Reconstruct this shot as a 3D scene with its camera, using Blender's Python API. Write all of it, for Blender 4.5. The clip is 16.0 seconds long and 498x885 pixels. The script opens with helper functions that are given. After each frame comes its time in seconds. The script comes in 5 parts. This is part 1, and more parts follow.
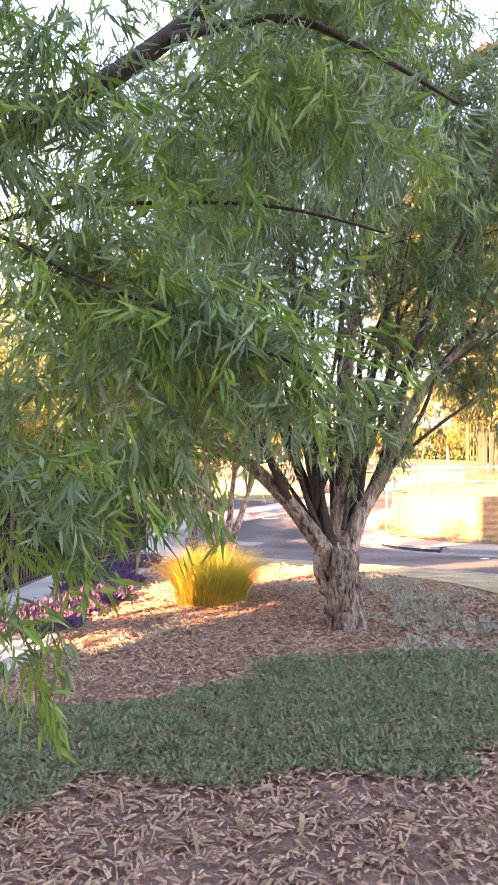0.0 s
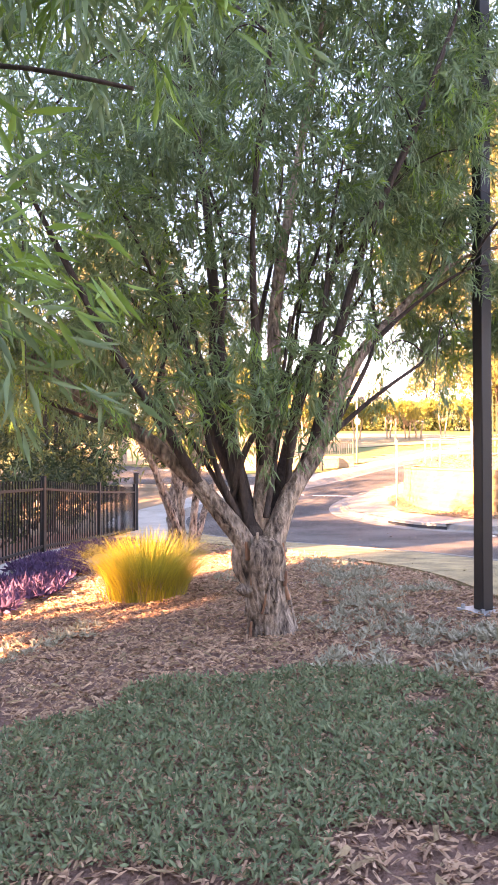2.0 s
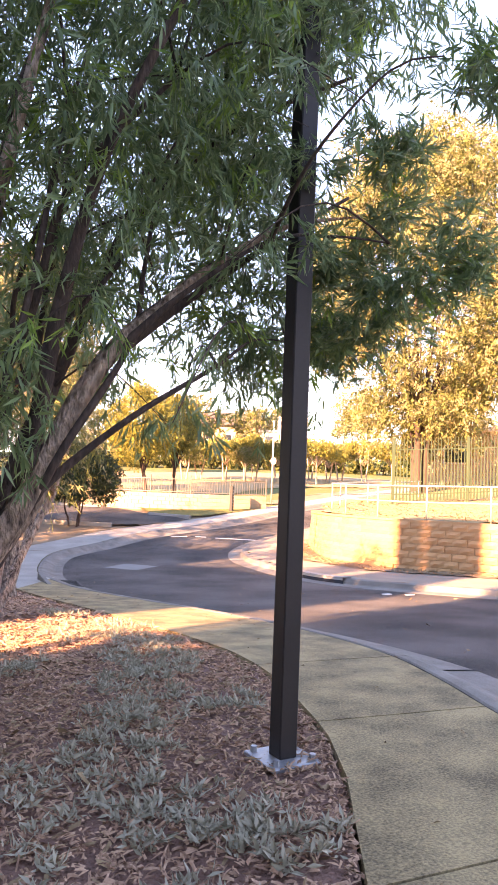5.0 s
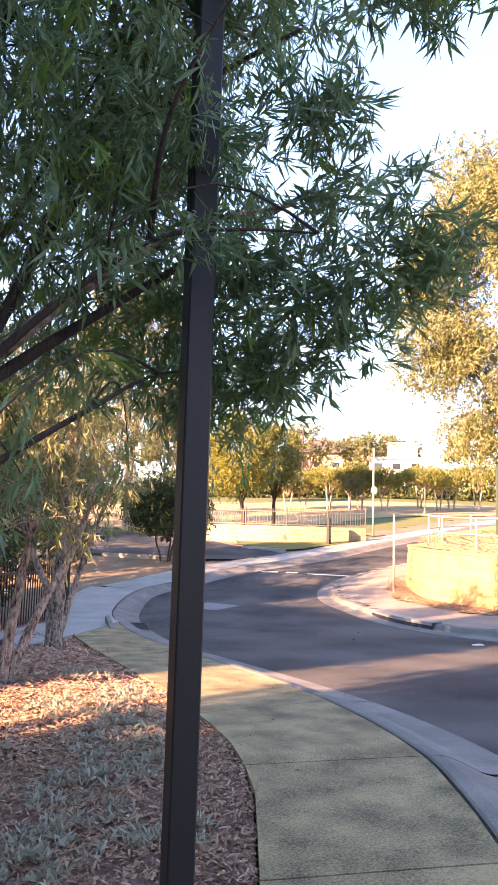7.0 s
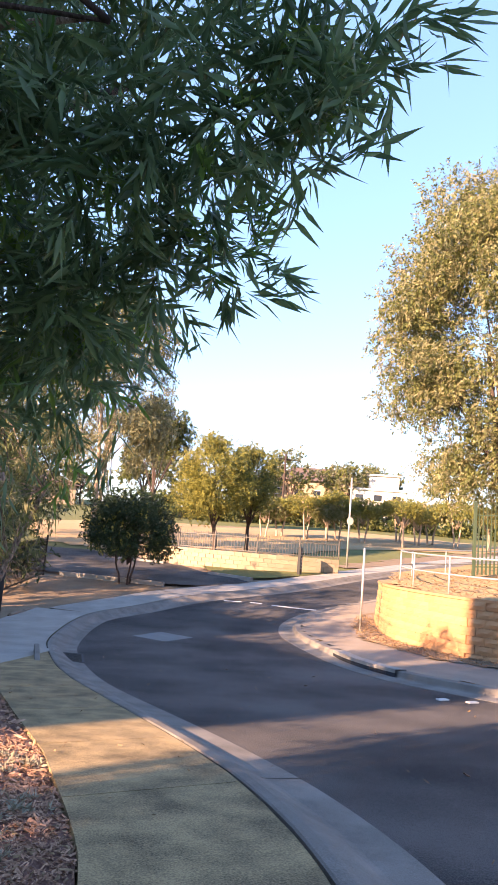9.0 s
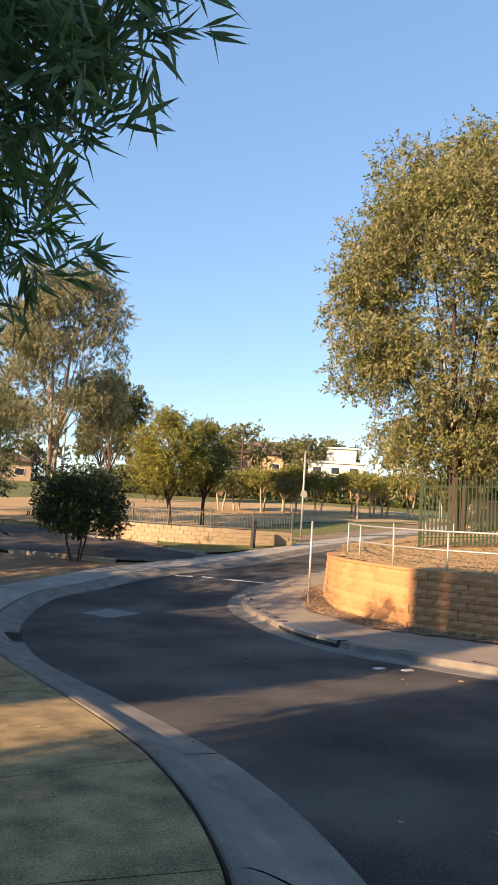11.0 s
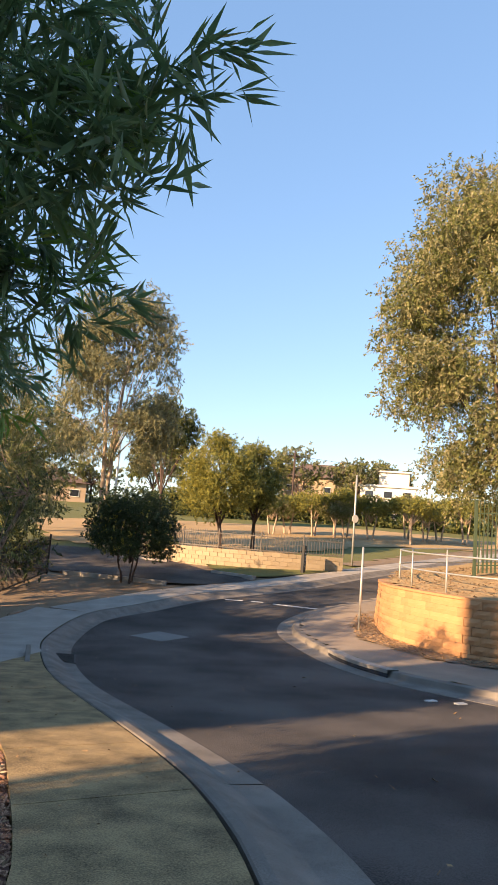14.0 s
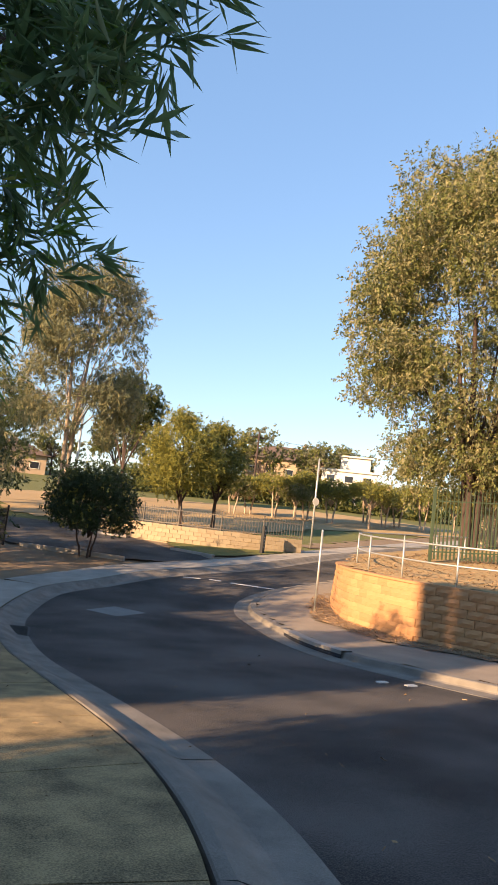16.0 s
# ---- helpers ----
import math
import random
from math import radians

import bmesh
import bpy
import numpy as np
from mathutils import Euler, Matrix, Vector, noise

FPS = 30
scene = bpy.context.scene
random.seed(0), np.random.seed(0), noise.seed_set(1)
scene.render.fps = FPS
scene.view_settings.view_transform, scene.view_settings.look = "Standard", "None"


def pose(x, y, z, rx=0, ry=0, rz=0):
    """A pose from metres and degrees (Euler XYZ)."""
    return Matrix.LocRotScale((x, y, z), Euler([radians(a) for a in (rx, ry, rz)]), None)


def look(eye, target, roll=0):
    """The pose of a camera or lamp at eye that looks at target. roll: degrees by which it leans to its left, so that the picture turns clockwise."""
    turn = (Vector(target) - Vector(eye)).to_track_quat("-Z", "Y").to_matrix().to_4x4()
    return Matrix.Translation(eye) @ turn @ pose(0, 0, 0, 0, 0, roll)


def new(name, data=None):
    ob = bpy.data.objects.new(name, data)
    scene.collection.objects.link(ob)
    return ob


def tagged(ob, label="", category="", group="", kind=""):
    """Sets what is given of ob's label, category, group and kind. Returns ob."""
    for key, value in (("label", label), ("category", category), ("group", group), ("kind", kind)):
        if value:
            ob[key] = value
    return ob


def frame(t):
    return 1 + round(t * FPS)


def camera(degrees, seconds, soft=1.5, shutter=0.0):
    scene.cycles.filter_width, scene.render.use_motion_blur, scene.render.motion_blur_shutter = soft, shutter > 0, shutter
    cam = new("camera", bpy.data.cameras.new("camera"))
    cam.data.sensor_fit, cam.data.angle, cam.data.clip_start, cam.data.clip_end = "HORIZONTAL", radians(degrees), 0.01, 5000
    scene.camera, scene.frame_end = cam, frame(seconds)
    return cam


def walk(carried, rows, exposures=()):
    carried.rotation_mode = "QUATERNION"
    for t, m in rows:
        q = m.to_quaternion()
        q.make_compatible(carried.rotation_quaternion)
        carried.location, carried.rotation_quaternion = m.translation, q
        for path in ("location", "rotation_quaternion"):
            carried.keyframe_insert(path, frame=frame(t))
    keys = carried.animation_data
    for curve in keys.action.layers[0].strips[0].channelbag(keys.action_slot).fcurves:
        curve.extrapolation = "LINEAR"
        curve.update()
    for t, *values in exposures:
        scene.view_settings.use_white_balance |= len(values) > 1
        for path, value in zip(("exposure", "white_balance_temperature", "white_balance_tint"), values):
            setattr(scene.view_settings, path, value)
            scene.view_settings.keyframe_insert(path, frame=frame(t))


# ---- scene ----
cam = camera(39.3, 16.0)
PATH = [
    (0, (0.339, -0.198, 1.454), (1.479, 1.442, 1.561), 1.0),
    (0.5, (0.628, -0.203, 1.486), (1.701, 1.482, 1.586), 0.4),
    (1, (0.976, -0.069, 1.480), (2.023, 1.633, 1.554), -0.1),
    (1.5, (1.197, -0.016, 1.462), (2.269, 1.671, 1.515), 0.1),
    (2, (1.555, 0.051, 1.491), (2.631, 1.736, 1.527), 0.0),
    (2.5, (1.910, 0.242, 1.488), (2.995, 1.922, 1.526), 0.4),
    (3, (2.239, 0.383, 1.494), (3.295, 2.080, 1.563), 1.3),
    (3.5, (2.537, 0.507, 1.569), (3.571, 2.215, 1.680), 1.8),
    (4, (2.895, 0.659, 1.561), (4.010, 2.312, 1.715), 2.0),
    (4.5, (3.194, 0.807, 1.576), (4.397, 2.397, 1.729), 2.3),
    (5, (3.473, 0.893, 1.599), (4.704, 2.462, 1.744), 2.3),
    (5.2, (3.586, 0.928, 1.594), (4.832, 2.485, 1.746), 2.3),
    (7.3, (4.792, 1.168, 1.860), (5.682, 2.946, 2.076), 1.7),
    (7.5, (4.832, 1.204, 1.870), (5.679, 3.003, 2.085), 1.8),
    (8, (5.105, 1.314, 1.900), (5.873, 3.144, 2.147), 2.2),
    (8.5, (5.407, 1.634, 1.900), (6.213, 3.444, 2.176), 3.0),
    (9, (5.773, 1.935, 1.900), (6.759, 3.651, 2.185), 4.8),
    (9.2, (5.858, 1.958, 1.910), (6.923, 3.624, 2.208), 5.7),
    (11.3, (6.116, 1.725, 1.968), (7.19, 3.4, 2.165), 3.4),
    (11.5, (6.083, 1.699, 1.971), (7.092, 3.417, 2.149), 3.3),
    (12, (6.05, 1.706, 1.98), (6.872, 3.52, 2.168), 3.4),
    (12.5, (6.041, 1.718, 1.996), (6.742, 3.577, 2.227), 3.8),
    (13, (6.055, 1.725, 1.997), (6.801, 3.561, 2.262), 3.8),
    (13.5, (6.107, 1.718, 2.018), (6.985, 3.494, 2.295), 3.9),
    (14, (6.127, 1.732, 2.01), (7.085, 3.466, 2.283), 4.6),
    (14.5, (6.162, 1.757, 2.004), (7.157, 3.47, 2.277), 5.3),
    (15, (6.137, 1.745, 2.01), (7.159, 3.443, 2.281), 5.8),
    (15.5, (6.139, 1.762, 2.002), (7.179, 3.451, 2.258), 6.1),
    (16, (6.148, 1.785, 1.989), (7.202, 3.469, 2.216), 6.7),
]
EXPOSURES = [(0, 4.35, 8900, 43), (3.0, 4.35, 8500, 44), (4.0, 4.25, 8200, 44), (5.2, 3.6, 8100, 43), (7.3, 3.3, 6900, 34), (8.5, 3.15, 6500, 31), (9.0, 2.65, 6400, 29), (9.2, 2.5, 6400, 26), (11.3, 1.75, 6600, 15), (12.0, 2.05, 6400, 15), (12.5, 2.4, 5950, 18), (13.0, 2.45, 6050, 18), (13.5, 2.25, 6400, 17), (14.0, 1.9, 6800, 17), (16, 1.85, 6800, 17)]
walk(cam, [(t, look(eye, target, roll)) for t, eye, target, roll in PATH], EXPOSURES)

# ---------------------------------------------------------------- light
SUN_EL, SUN_TO = 20.0, (0.974, 0.225)
world = bpy.data.worlds.new("sky_world")
scene.world = world
world.use_nodes = True
wn = world.node_tree.nodes
sky = wn.new("ShaderNodeTexSky")
sky.sky_type, sky.sun_disc = "NISHITA", False
sky.sun_elevation, sky.sun_rotation = radians(SUN_EL), math.atan2(-SUN_TO[0], -SUN_TO[1])
sky.air_density, sky.dust_density, sky.ozone_density = 1.3, 0.0, 2.5
wn["Background"].inputs["Strength"].default_value = 0.085
blue = wn.new("ShaderNodeMix")
blue.data_type = "RGBA"
blue.inputs["Factor"].default_value, blue.inputs["B"].default_value = 0.5, (0.75, 1.55, 2.8, 1)
world.node_tree.links.new(sky.outputs[0], blue.inputs["A"])
world.node_tree.links.new(blue.outputs["Result"], wn["Background"].inputs["Color"])
sun = new("sun", bpy.data.lights.new("sun", "SUN"))
sun.data.energy, sun.data.angle, sun.data.color = 4.2, radians(0.6), (1.0, 0.70, 0.40)
sun.matrix_world = look((0, 0, 30), (SUN_TO[0] * 30, SUN_TO[1] * 30, 30 - 30 * math.tan(radians(SUN_EL))))

# ---------------------------------------------------------------- materials
def material(name, colour, rough=0.8, metal=0.0, other=None, scale=8.0, fine=60.0, amount=0.5, bump=0.3, depth=0.02, island=False, translucent=0.0, stretch=(1, 1, 1), piece=False, spec=0.3):
    """A surface of two mixed colours, with stains at one scale and grain at another, and fine relief."""
    m = bpy.data.materials.new(name)
    m.use_nodes = True
    nt, b = m.node_tree, m.node_tree.nodes["Principled BSDF"]
    N = nt.nodes.new
    b.inputs["Roughness"].default_value, b.inputs["Metallic"].default_value = rough, metal
    b.inputs["Specular IOR Level"].default_value = spec
    other = other or tuple(c * 0.6 for c in colour)
    co, mp = N("ShaderNodeTexCoord"), N("ShaderNodeMapping")
    mp.inputs["Scale"].default_value = stretch
    nt.links.new(co.outputs["Object"], mp.inputs["Vector"])
    big, small = N("ShaderNodeTexNoise"), N("ShaderNodeTexNoise")
    for n, s, d in ((big, scale, 4.0), (small, fine, 3.0)):
        n.inputs["Scale"].default_value, n.inputs["Detail"].default_value = s, d
        nt.links.new(mp.outputs[0], n.inputs["Vector"])
    add = N("ShaderNodeMath")
    add.operation = "ADD"
    nt.links.new(big.outputs["Fac"], add.inputs[0])
    nt.links.new(small.outputs["Fac"], add.inputs[1])
    fac = add.outputs[0]
    if island or piece:
        r = N("ShaderNodeNewGeometry") if island else N("ShaderNodeObjectInfo")
        more = N("ShaderNodeMath")
        more.operation = "MULTIPLY_ADD"
        more.inputs[1].default_value, more.inputs[2].default_value = 1.2, -0.6
        nt.links.new(r.outputs["Random Per Island" if island else "Random"], more.inputs[0])
        plus = N("ShaderNodeMath")
        plus.operation = "ADD"
        nt.links.new(fac, plus.inputs[0])
        nt.links.new(more.outputs[0], plus.inputs[1])
        fac = plus.outputs[0]
    rng = N("ShaderNodeMapRange")
    rng.inputs[1].default_value, rng.inputs[2].default_value = 1.0 - amount, 1.0 + amount
    nt.links.new(fac, rng.inputs[0])
    mix = N("ShaderNodeMix")
    mix.data_type = "RGBA"
    mix.inputs["A"].default_value, mix.inputs["B"].default_value = (*other, 1), (*colour, 1)
    nt.links.new(rng.outputs[0], mix.inputs["Factor"])
    nt.links.new(mix.outputs["Result"], b.inputs["Base Color"])
    if bump:
        bp = N("ShaderNodeBump")
        bp.inputs["Strength"].default_value, bp.inputs["Distance"].default_value = bump, depth
        nt.links.new(fac, bp.inputs["Height"])
        nt.links.new(bp.outputs[0], b.inputs["Normal"])
    if translucent:
        tr, ms = N("ShaderNodeBsdfTranslucent"), N("ShaderNodeMixShader")
        ms.inputs[0].default_value = translucent
        nt.links.new(mix.outputs["Result"], tr.inputs["Color"])
        nt.links.new(b.outputs[0], ms.inputs[1])
        nt.links.new(tr.outputs[0], ms.inputs[2])
        nt.links.new(ms.outputs[0], nt.nodes["Material Output"].inputs["Surface"])
    return m


M_ASPHALT = material("asphalt", (0.105, 0.092, 0.082), 0.93, other=(0.018, 0.017, 0.017), scale=0.5, fine=95, amount=0.2, bump=1.0, depth=0.01)
M_CONCRETE = material("path_concrete", (0.37, 0.268, 0.135), 0.94, other=(0.108, 0.081, 0.044), scale=3.2, fine=85, amount=0.24, bump=0.7, depth=0.006)
M_KERB = material("kerb_concrete", (0.235, 0.21, 0.18), 0.92, other=(0.10, 0.09, 0.078), scale=2.2, fine=110, amount=0.3, bump=0.6, depth=0.006)
M_PALE = material("pale_concrete", (0.36, 0.335, 0.295), 0.92, other=(0.22, 0.2, 0.175), scale=1.5, fine=80, amount=0.35, bump=0.4, depth=0.005)
M_MULCH = material("mulch", (0.28, 0.15, 0.11), 0.95, other=(0.10, 0.052, 0.04), scale=9, fine=45, amount=0.5, bump=1.0, depth=0.03)
M_CHIP = material("wood_chip", (0.57, 0.35, 0.225), 0.9, other=(0.18, 0.085, 0.055), scale=20, fine=90, amount=0.9, bump=0.2, island=True)
M_DIRT = material("bare_dirt", (0.26, 0.19, 0.12), 0.95, other=(0.13, 0.095, 0.065), scale=1.6, fine=30, amount=0.5, bump=0.8, depth=0.02)
M_LITTER = material("leaf_litter", (0.36, 0.24, 0.13), 0.9, other=(0.14, 0.085, 0.05), scale=20, fine=90, amount=0.9, bump=0.1, island=True)
M_GRASS = material("park_grass", (0.15, 0.155, 0.045), 0.95, other=(0.085, 0.085, 0.028), scale=0.25, fine=14, amount=0.6, bump=0.9, depth=0.05)
M_DRY = material("dry_grass", (0.44, 0.30, 0.15), 0.95, other=(0.24, 0.17, 0.08), scale=0.3, fine=10, amount=0.5, bump=0.9, depth=0.05)
M_BLADE = material("grass_blade", (0.17, 0.19, 0.04), 0.7, other=(0.08, 0.11, 0.02), scale=3, fine=30, amount=0.9, bump=0, island=True, translucent=0.3)
M_COVER = material("ground_cover_leaf", (0.23, 0.26, 0.135), 0.75, other=(0.085, 0.125, 0.065), scale=3, fine=30, amount=0.9, bump=0, island=True, translucent=0.2)
M_SILVER = material("silver_leaf", (0.44, 0.39, 0.29), 0.8, other=(0.2, 0.185, 0.125), scale=3, fine=30, amount=0.9, bump=0, island=True, translucent=0.15)
M_TUSSOCK = material("tussock_blade", (0.62, 0.47, 0.06), 0.6, other=(0.26, 0.25, 0.04), scale=3, fine=20, amount=0.9, bump=0, island=True, translucent=0.45)
M_PURPLE = material("purple_leaf", (0.13, 0.07, 0.15), 0.7, other=(0.055, 0.03, 0.07), scale=3, fine=20, amount=0.9, bump=0, island=True, translucent=0.25)
M_LEAF = material("willow_leaf", (0.185, 0.28, 0.11), 0.37, other=(0.08, 0.145, 0.07), scale=1.2, fine=9, amount=0.8, bump=0, island=True, translucent=0.46, spec=0.55)
# livelier green for fresh leaves; also paints in leaves that catch the light
M_LEAF_BRIGHT = material("bright_leaf", (0.22, 0.35, 0.06), 0.42, other=(0.09, 0.19, 0.04), scale=1.2, fine=9, amount=0.8, bump=0, island=True, translucent=0.42, spec=0.4)
M_LEAF_OLIVE = material("olive_leaf", (0.21, 0.215, 0.065), 0.6, other=(0.08, 0.10, 0.035), scale=0.5, fine=5, amount=0.8, bump=0, island=True, translucent=0.35)
M_LEAF_YELLOW = material("yellow_green_leaf", (0.36, 0.33, 0.07), 0.6, other=(0.16, 0.17, 0.04), scale=0.5, fine=5, amount=0.8, bump=0, island=True, translucent=0.35)
M_LEAF_TAN = material("tan_green_leaf", (0.36, 0.315, 0.155), 0.6, other=(0.13, 0.145, 0.07), scale=0.5, fine=5, amount=0.8, bump=0, island=True, translucent=0.35)
M_LEAF_GUM = material("gum_leaf", (0.27, 0.26, 0.14), 0.5, other=(0.075, 0.10, 0.065), scale=0.4, fine=5, amount=0.8, bump=0, island=True, translucent=0.35)
M_LEAF_DARK = material("dark_shrub_leaf", (0.055, 0.085, 0.03), 0.45, other=(0.018, 0.033, 0.014), scale=1, fine=8, amount=0.8, bump=0, island=True, translucent=0.25)
M_BARK = material("paper_bark", (0.47, 0.34, 0.26), 0.95, other=(0.05, 0.033, 0.027), scale=9, fine=34, amount=0.26, bump=1.0, depth=0.06, stretch=(1, 1, 0.42))
M_BARK_IN = material("peeled_bark", (0.42, 0.22, 0.13), 0.9, other=(0.17, 0.07, 0.045), scale=9, fine=30, amount=0.5, bump=0.8, depth=0.03, stretch=(1, 1, 0.2))
M_TWIG = material("branch_bark", (0.095, 0.066, 0.055), 0.95, other=(0.028, 0.02, 0.018), scale=12, fine=50, amount=0.5, bump=0.8, depth=0.02, stretch=(1, 1, 0.3))
M_PALEBARK = material("pale_bark", (0.50, 0.39, 0.28), 0.9, other=(0.22, 0.16, 0.12), scale=4, fine=20, amount=0.5, bump=0.6, depth=0.03, stretch=(1, 1, 0.3))
M_POST = material("dark_post_paint", (0.022, 0.017, 0.016), 0.5, other=(0.014, 0.011, 0.011), scale=3, fine=60, amount=0.6, bump=0.15, depth=0.002, spec=0.28)
M_PLATE = material("galvanised_plate", (0.40, 0.41, 0.42), 0.5, 0.7, other=(0.24, 0.25, 0.26), scale=9, fine=60, amount=0.5, bump=0.2, depth=0.002)
M_GALV = material("galvanised_rail", (0.50, 0.50, 0.47), 0.5, 0.6, other=(0.33, 0.33, 0.31), scale=5, fine=60, amount=0.5, bump=0.1, depth=0.002)
M_BLACK = material("black_fence_paint", (0.018, 0.018, 0.02), 0.5, other=(0.01, 0.01, 0.011), scale=3, fine=40, amount=0.5, bump=0.1, depth=0.002)
M_GREEN = material("green_fence_paint", (0.06, 0.085, 0.045), 0.45, other=(0.025, 0.04, 0.022), scale=3, fine=40, amount=0.5, bump=0.1, depth=0.002)
M_BLOCK = material("sandstone_block", (0.47, 0.255, 0.12), 0.95, other=(0.37, 0.195, 0.092), scale=5, fine=35, amount=0.7, bump=0.7, depth=0.015, piece=True)
M_CREAM = material("cream_block", (0.33, 0.262, 0.175), 0.95, other=(0.27, 0.212, 0.14), scale=3, fine=25, amount=0.6, bump=0.5, depth=0.01, piece=True)
M_WHITE = material("white_line_paint", (0.62, 0.61, 0.57), 0.8, other=(0.36, 0.35, 0.33), scale=4, fine=50, amount=0.5, bump=0.2, depth=0.002)
M_FOOTWAY = material("footway_concrete", (0.30, 0.25, 0.195), 0.92, other=(0.16, 0.13, 0.10), scale=1.2, fine=40, amount=0.4, bump=0.5, depth=0.006)
M_BARS = material("weathered_steel", (0.16, 0.14, 0.12), 0.6, 0.3, other=(0.09, 0.08, 0.07), scale=4, fine=40, bump=0.1)
M_PATCH = material("concrete_cover", (0.22, 0.215, 0.20), 0.9, other=(0.13, 0.13, 0.125), scale=3, fine=50, amount=0.5, bump=0.3, depth=0.004)
M_GRATE = material("iron_grate", (0.07, 0.068, 0.066), 0.7, 0.5, other=(0.04, 0.035, 0.03), scale=9, fine=50, amount=0.5, bump=0.3)
M_ROOF = material("tiled_roof", (0.15, 0.105, 0.085), 0.9, other=(0.085, 0.06, 0.05), scale=0.6, fine=6, amount=0.5, bump=0.5)
M_RENDER = material("white_render", (0.70, 0.67, 0.60), 0.9, other=(0.52, 0.49, 0.44), scale=0.5, fine=8, amount=0.6, bump=0.1)
M_HALL = material("cream_render", (0.46, 0.37, 0.25), 0.9, other=(0.36, 0.29, 0.2), scale=0.7, fine=14, amount=0.6, bump=0.15)
M_HBRICK = material("house_brick", (0.42, 0.32, 0.22), 0.9, other=(0.30, 0.22, 0.15), scale=0.8, fine=12, amount=0.5, bump=0.2)
M_GLASS = material("dark_glass", (0.03, 0.035, 0.045), 0.08, other=(0.02, 0.023, 0.03), scale=0.5, fine=2, bump=0, spec=0.6)
M_CARBLUE = material("dark_car_paint", (0.03, 0.035, 0.05), 0.25, other=(0.02, 0.024, 0.035), scale=0.5, fine=5, bump=0, spec=0.6)
M_CARWHITE = material("white_car_paint", (0.65, 0.65, 0.65), 0.25, other=(0.5, 0.5, 0.5), scale=0.5, fine=5, bump=0, spec=0.6)
M_RUBBER = material("tyre_rubber", (0.02, 0.02, 0.02), 0.9, other=(0.012, 0.012, 0.012), scale=5, fine=30, bump=0.2)
M_LOG = material("log_timber", (0.26, 0.20, 0.15), 0.95, other=(0.13, 0.10, 0.075), scale=8, fine=40, amount=0.5, bump=0.6, stretch=(0.3, 1, 1))

# ---------------------------------------------------------------- lie of the land
PROFILE = ((-30, .9), (-6, .46), (0, .32), (4, .17), (8, -.1), (12, -.38), (16, -.56), (20, -.58), (23, -.42), (25, -.2), (29, .15), (33.5, .5), (40, .95), (60, 2.4), (85, 4.2), (110, 5.8), (130, 7.5), (160, 9), (400, 14))
_u = np.arange(-40, 420, .25)
_k = np.exp(-np.linspace(-2, 2, 13) ** 2)
_z = np.convolve(np.pad(np.interp(_u, [p[0] for p in PROFILE], [p[1] for p in PROFILE]), 6, mode="edge"), _k / _k.sum(), "valid")


def land(x, y):
    """Height of the road and the open ground."""
    u, v = (x - 6) * .55 + (y - 1.4) * .835, (x - 6) * .835 - (y - 1.4) * .55
    return float(np.interp(u, _u, _z)) + .02 * max(-10, min(10, v))


def step(a, b, x):
    t = max(0.0, min(1.0, (x - a) / (b - a)))
    return t * t * (3 - 2 * t)


# footpath: its edge to the garden bed, and its edge to the kerb
BED_EDGE = [(-3.2, -8), (1.4, -2.4), (3.2, 0), (4.4, 1.5), (5.2, 2.42), (5.75, 3.02), (6.15, 3.55), (6.45, 4.1), (6.72, 4.6), (6.92, 5.1), (7.08, 5.6), (7.2, 6.2), (7.46, 7.75), (7.6, 9.36), (7.82, 11.56), (8.22, 14.39), (8.53, 16.17), (9.04, 17.4)]
KERB_BACK = [(-1.6, -9), (2.6, -3.6), (5.0, -0.5), (6.2, 1.5), (7.16, 3.15), (7.58, 3.82), (7.99, 4.56), (8.18, 5.05), (8.4, 5.75), (8.6, 6.7), (8.7, 7.6), (8.77, 8.65), (8.84, 10.05), (8.95, 11.9), (9.15, 13.4), (9.5, 15.2), (9.96, 17.04), (10.63, 18.77), (11.77, 21.11), (12.78, 22.4), (14.81, 23.6), (16.72, 24.55), (19.3, 25.3), (22.5, 26.25), (28.8, 29.2), (40, 34), (60, 42)]
NOSE = [(24, -12), (19.5, -2), (17.2, 4), (16.2, 7.6), (15.85, 9.4), (15.67, 10.4), (15.5, 11.4), (15.45, 12.45), (15.8, 14.4), (16.42, 16.55), (17.2, 18.6), (18.25, 20.1), (19.5, 21.05), (21.3, 21.85), (24, 22.7), (32, 26), (60, 37)]
WALL = [(31, 22.6), (25, 21.0), (22, 20.2), (20.5, 18.7), (19.5, 17.05), (19.1, 15.75), (18.92, 14.5), (18.88, 13.85), (18.9, 13.66), (18.98, 13.5), (19.15, 13.1), (19.35, 12.45), (19.55, 11.8), (20.1, 10.1), (20.9, 8.3), (22.2, 5.5), (24, 1.5)]
WALL_CORNER = 13.62


def x_at(line, y):
    return float(np.interp(y, [p[1] for p in line], [p[0] for p in line]))


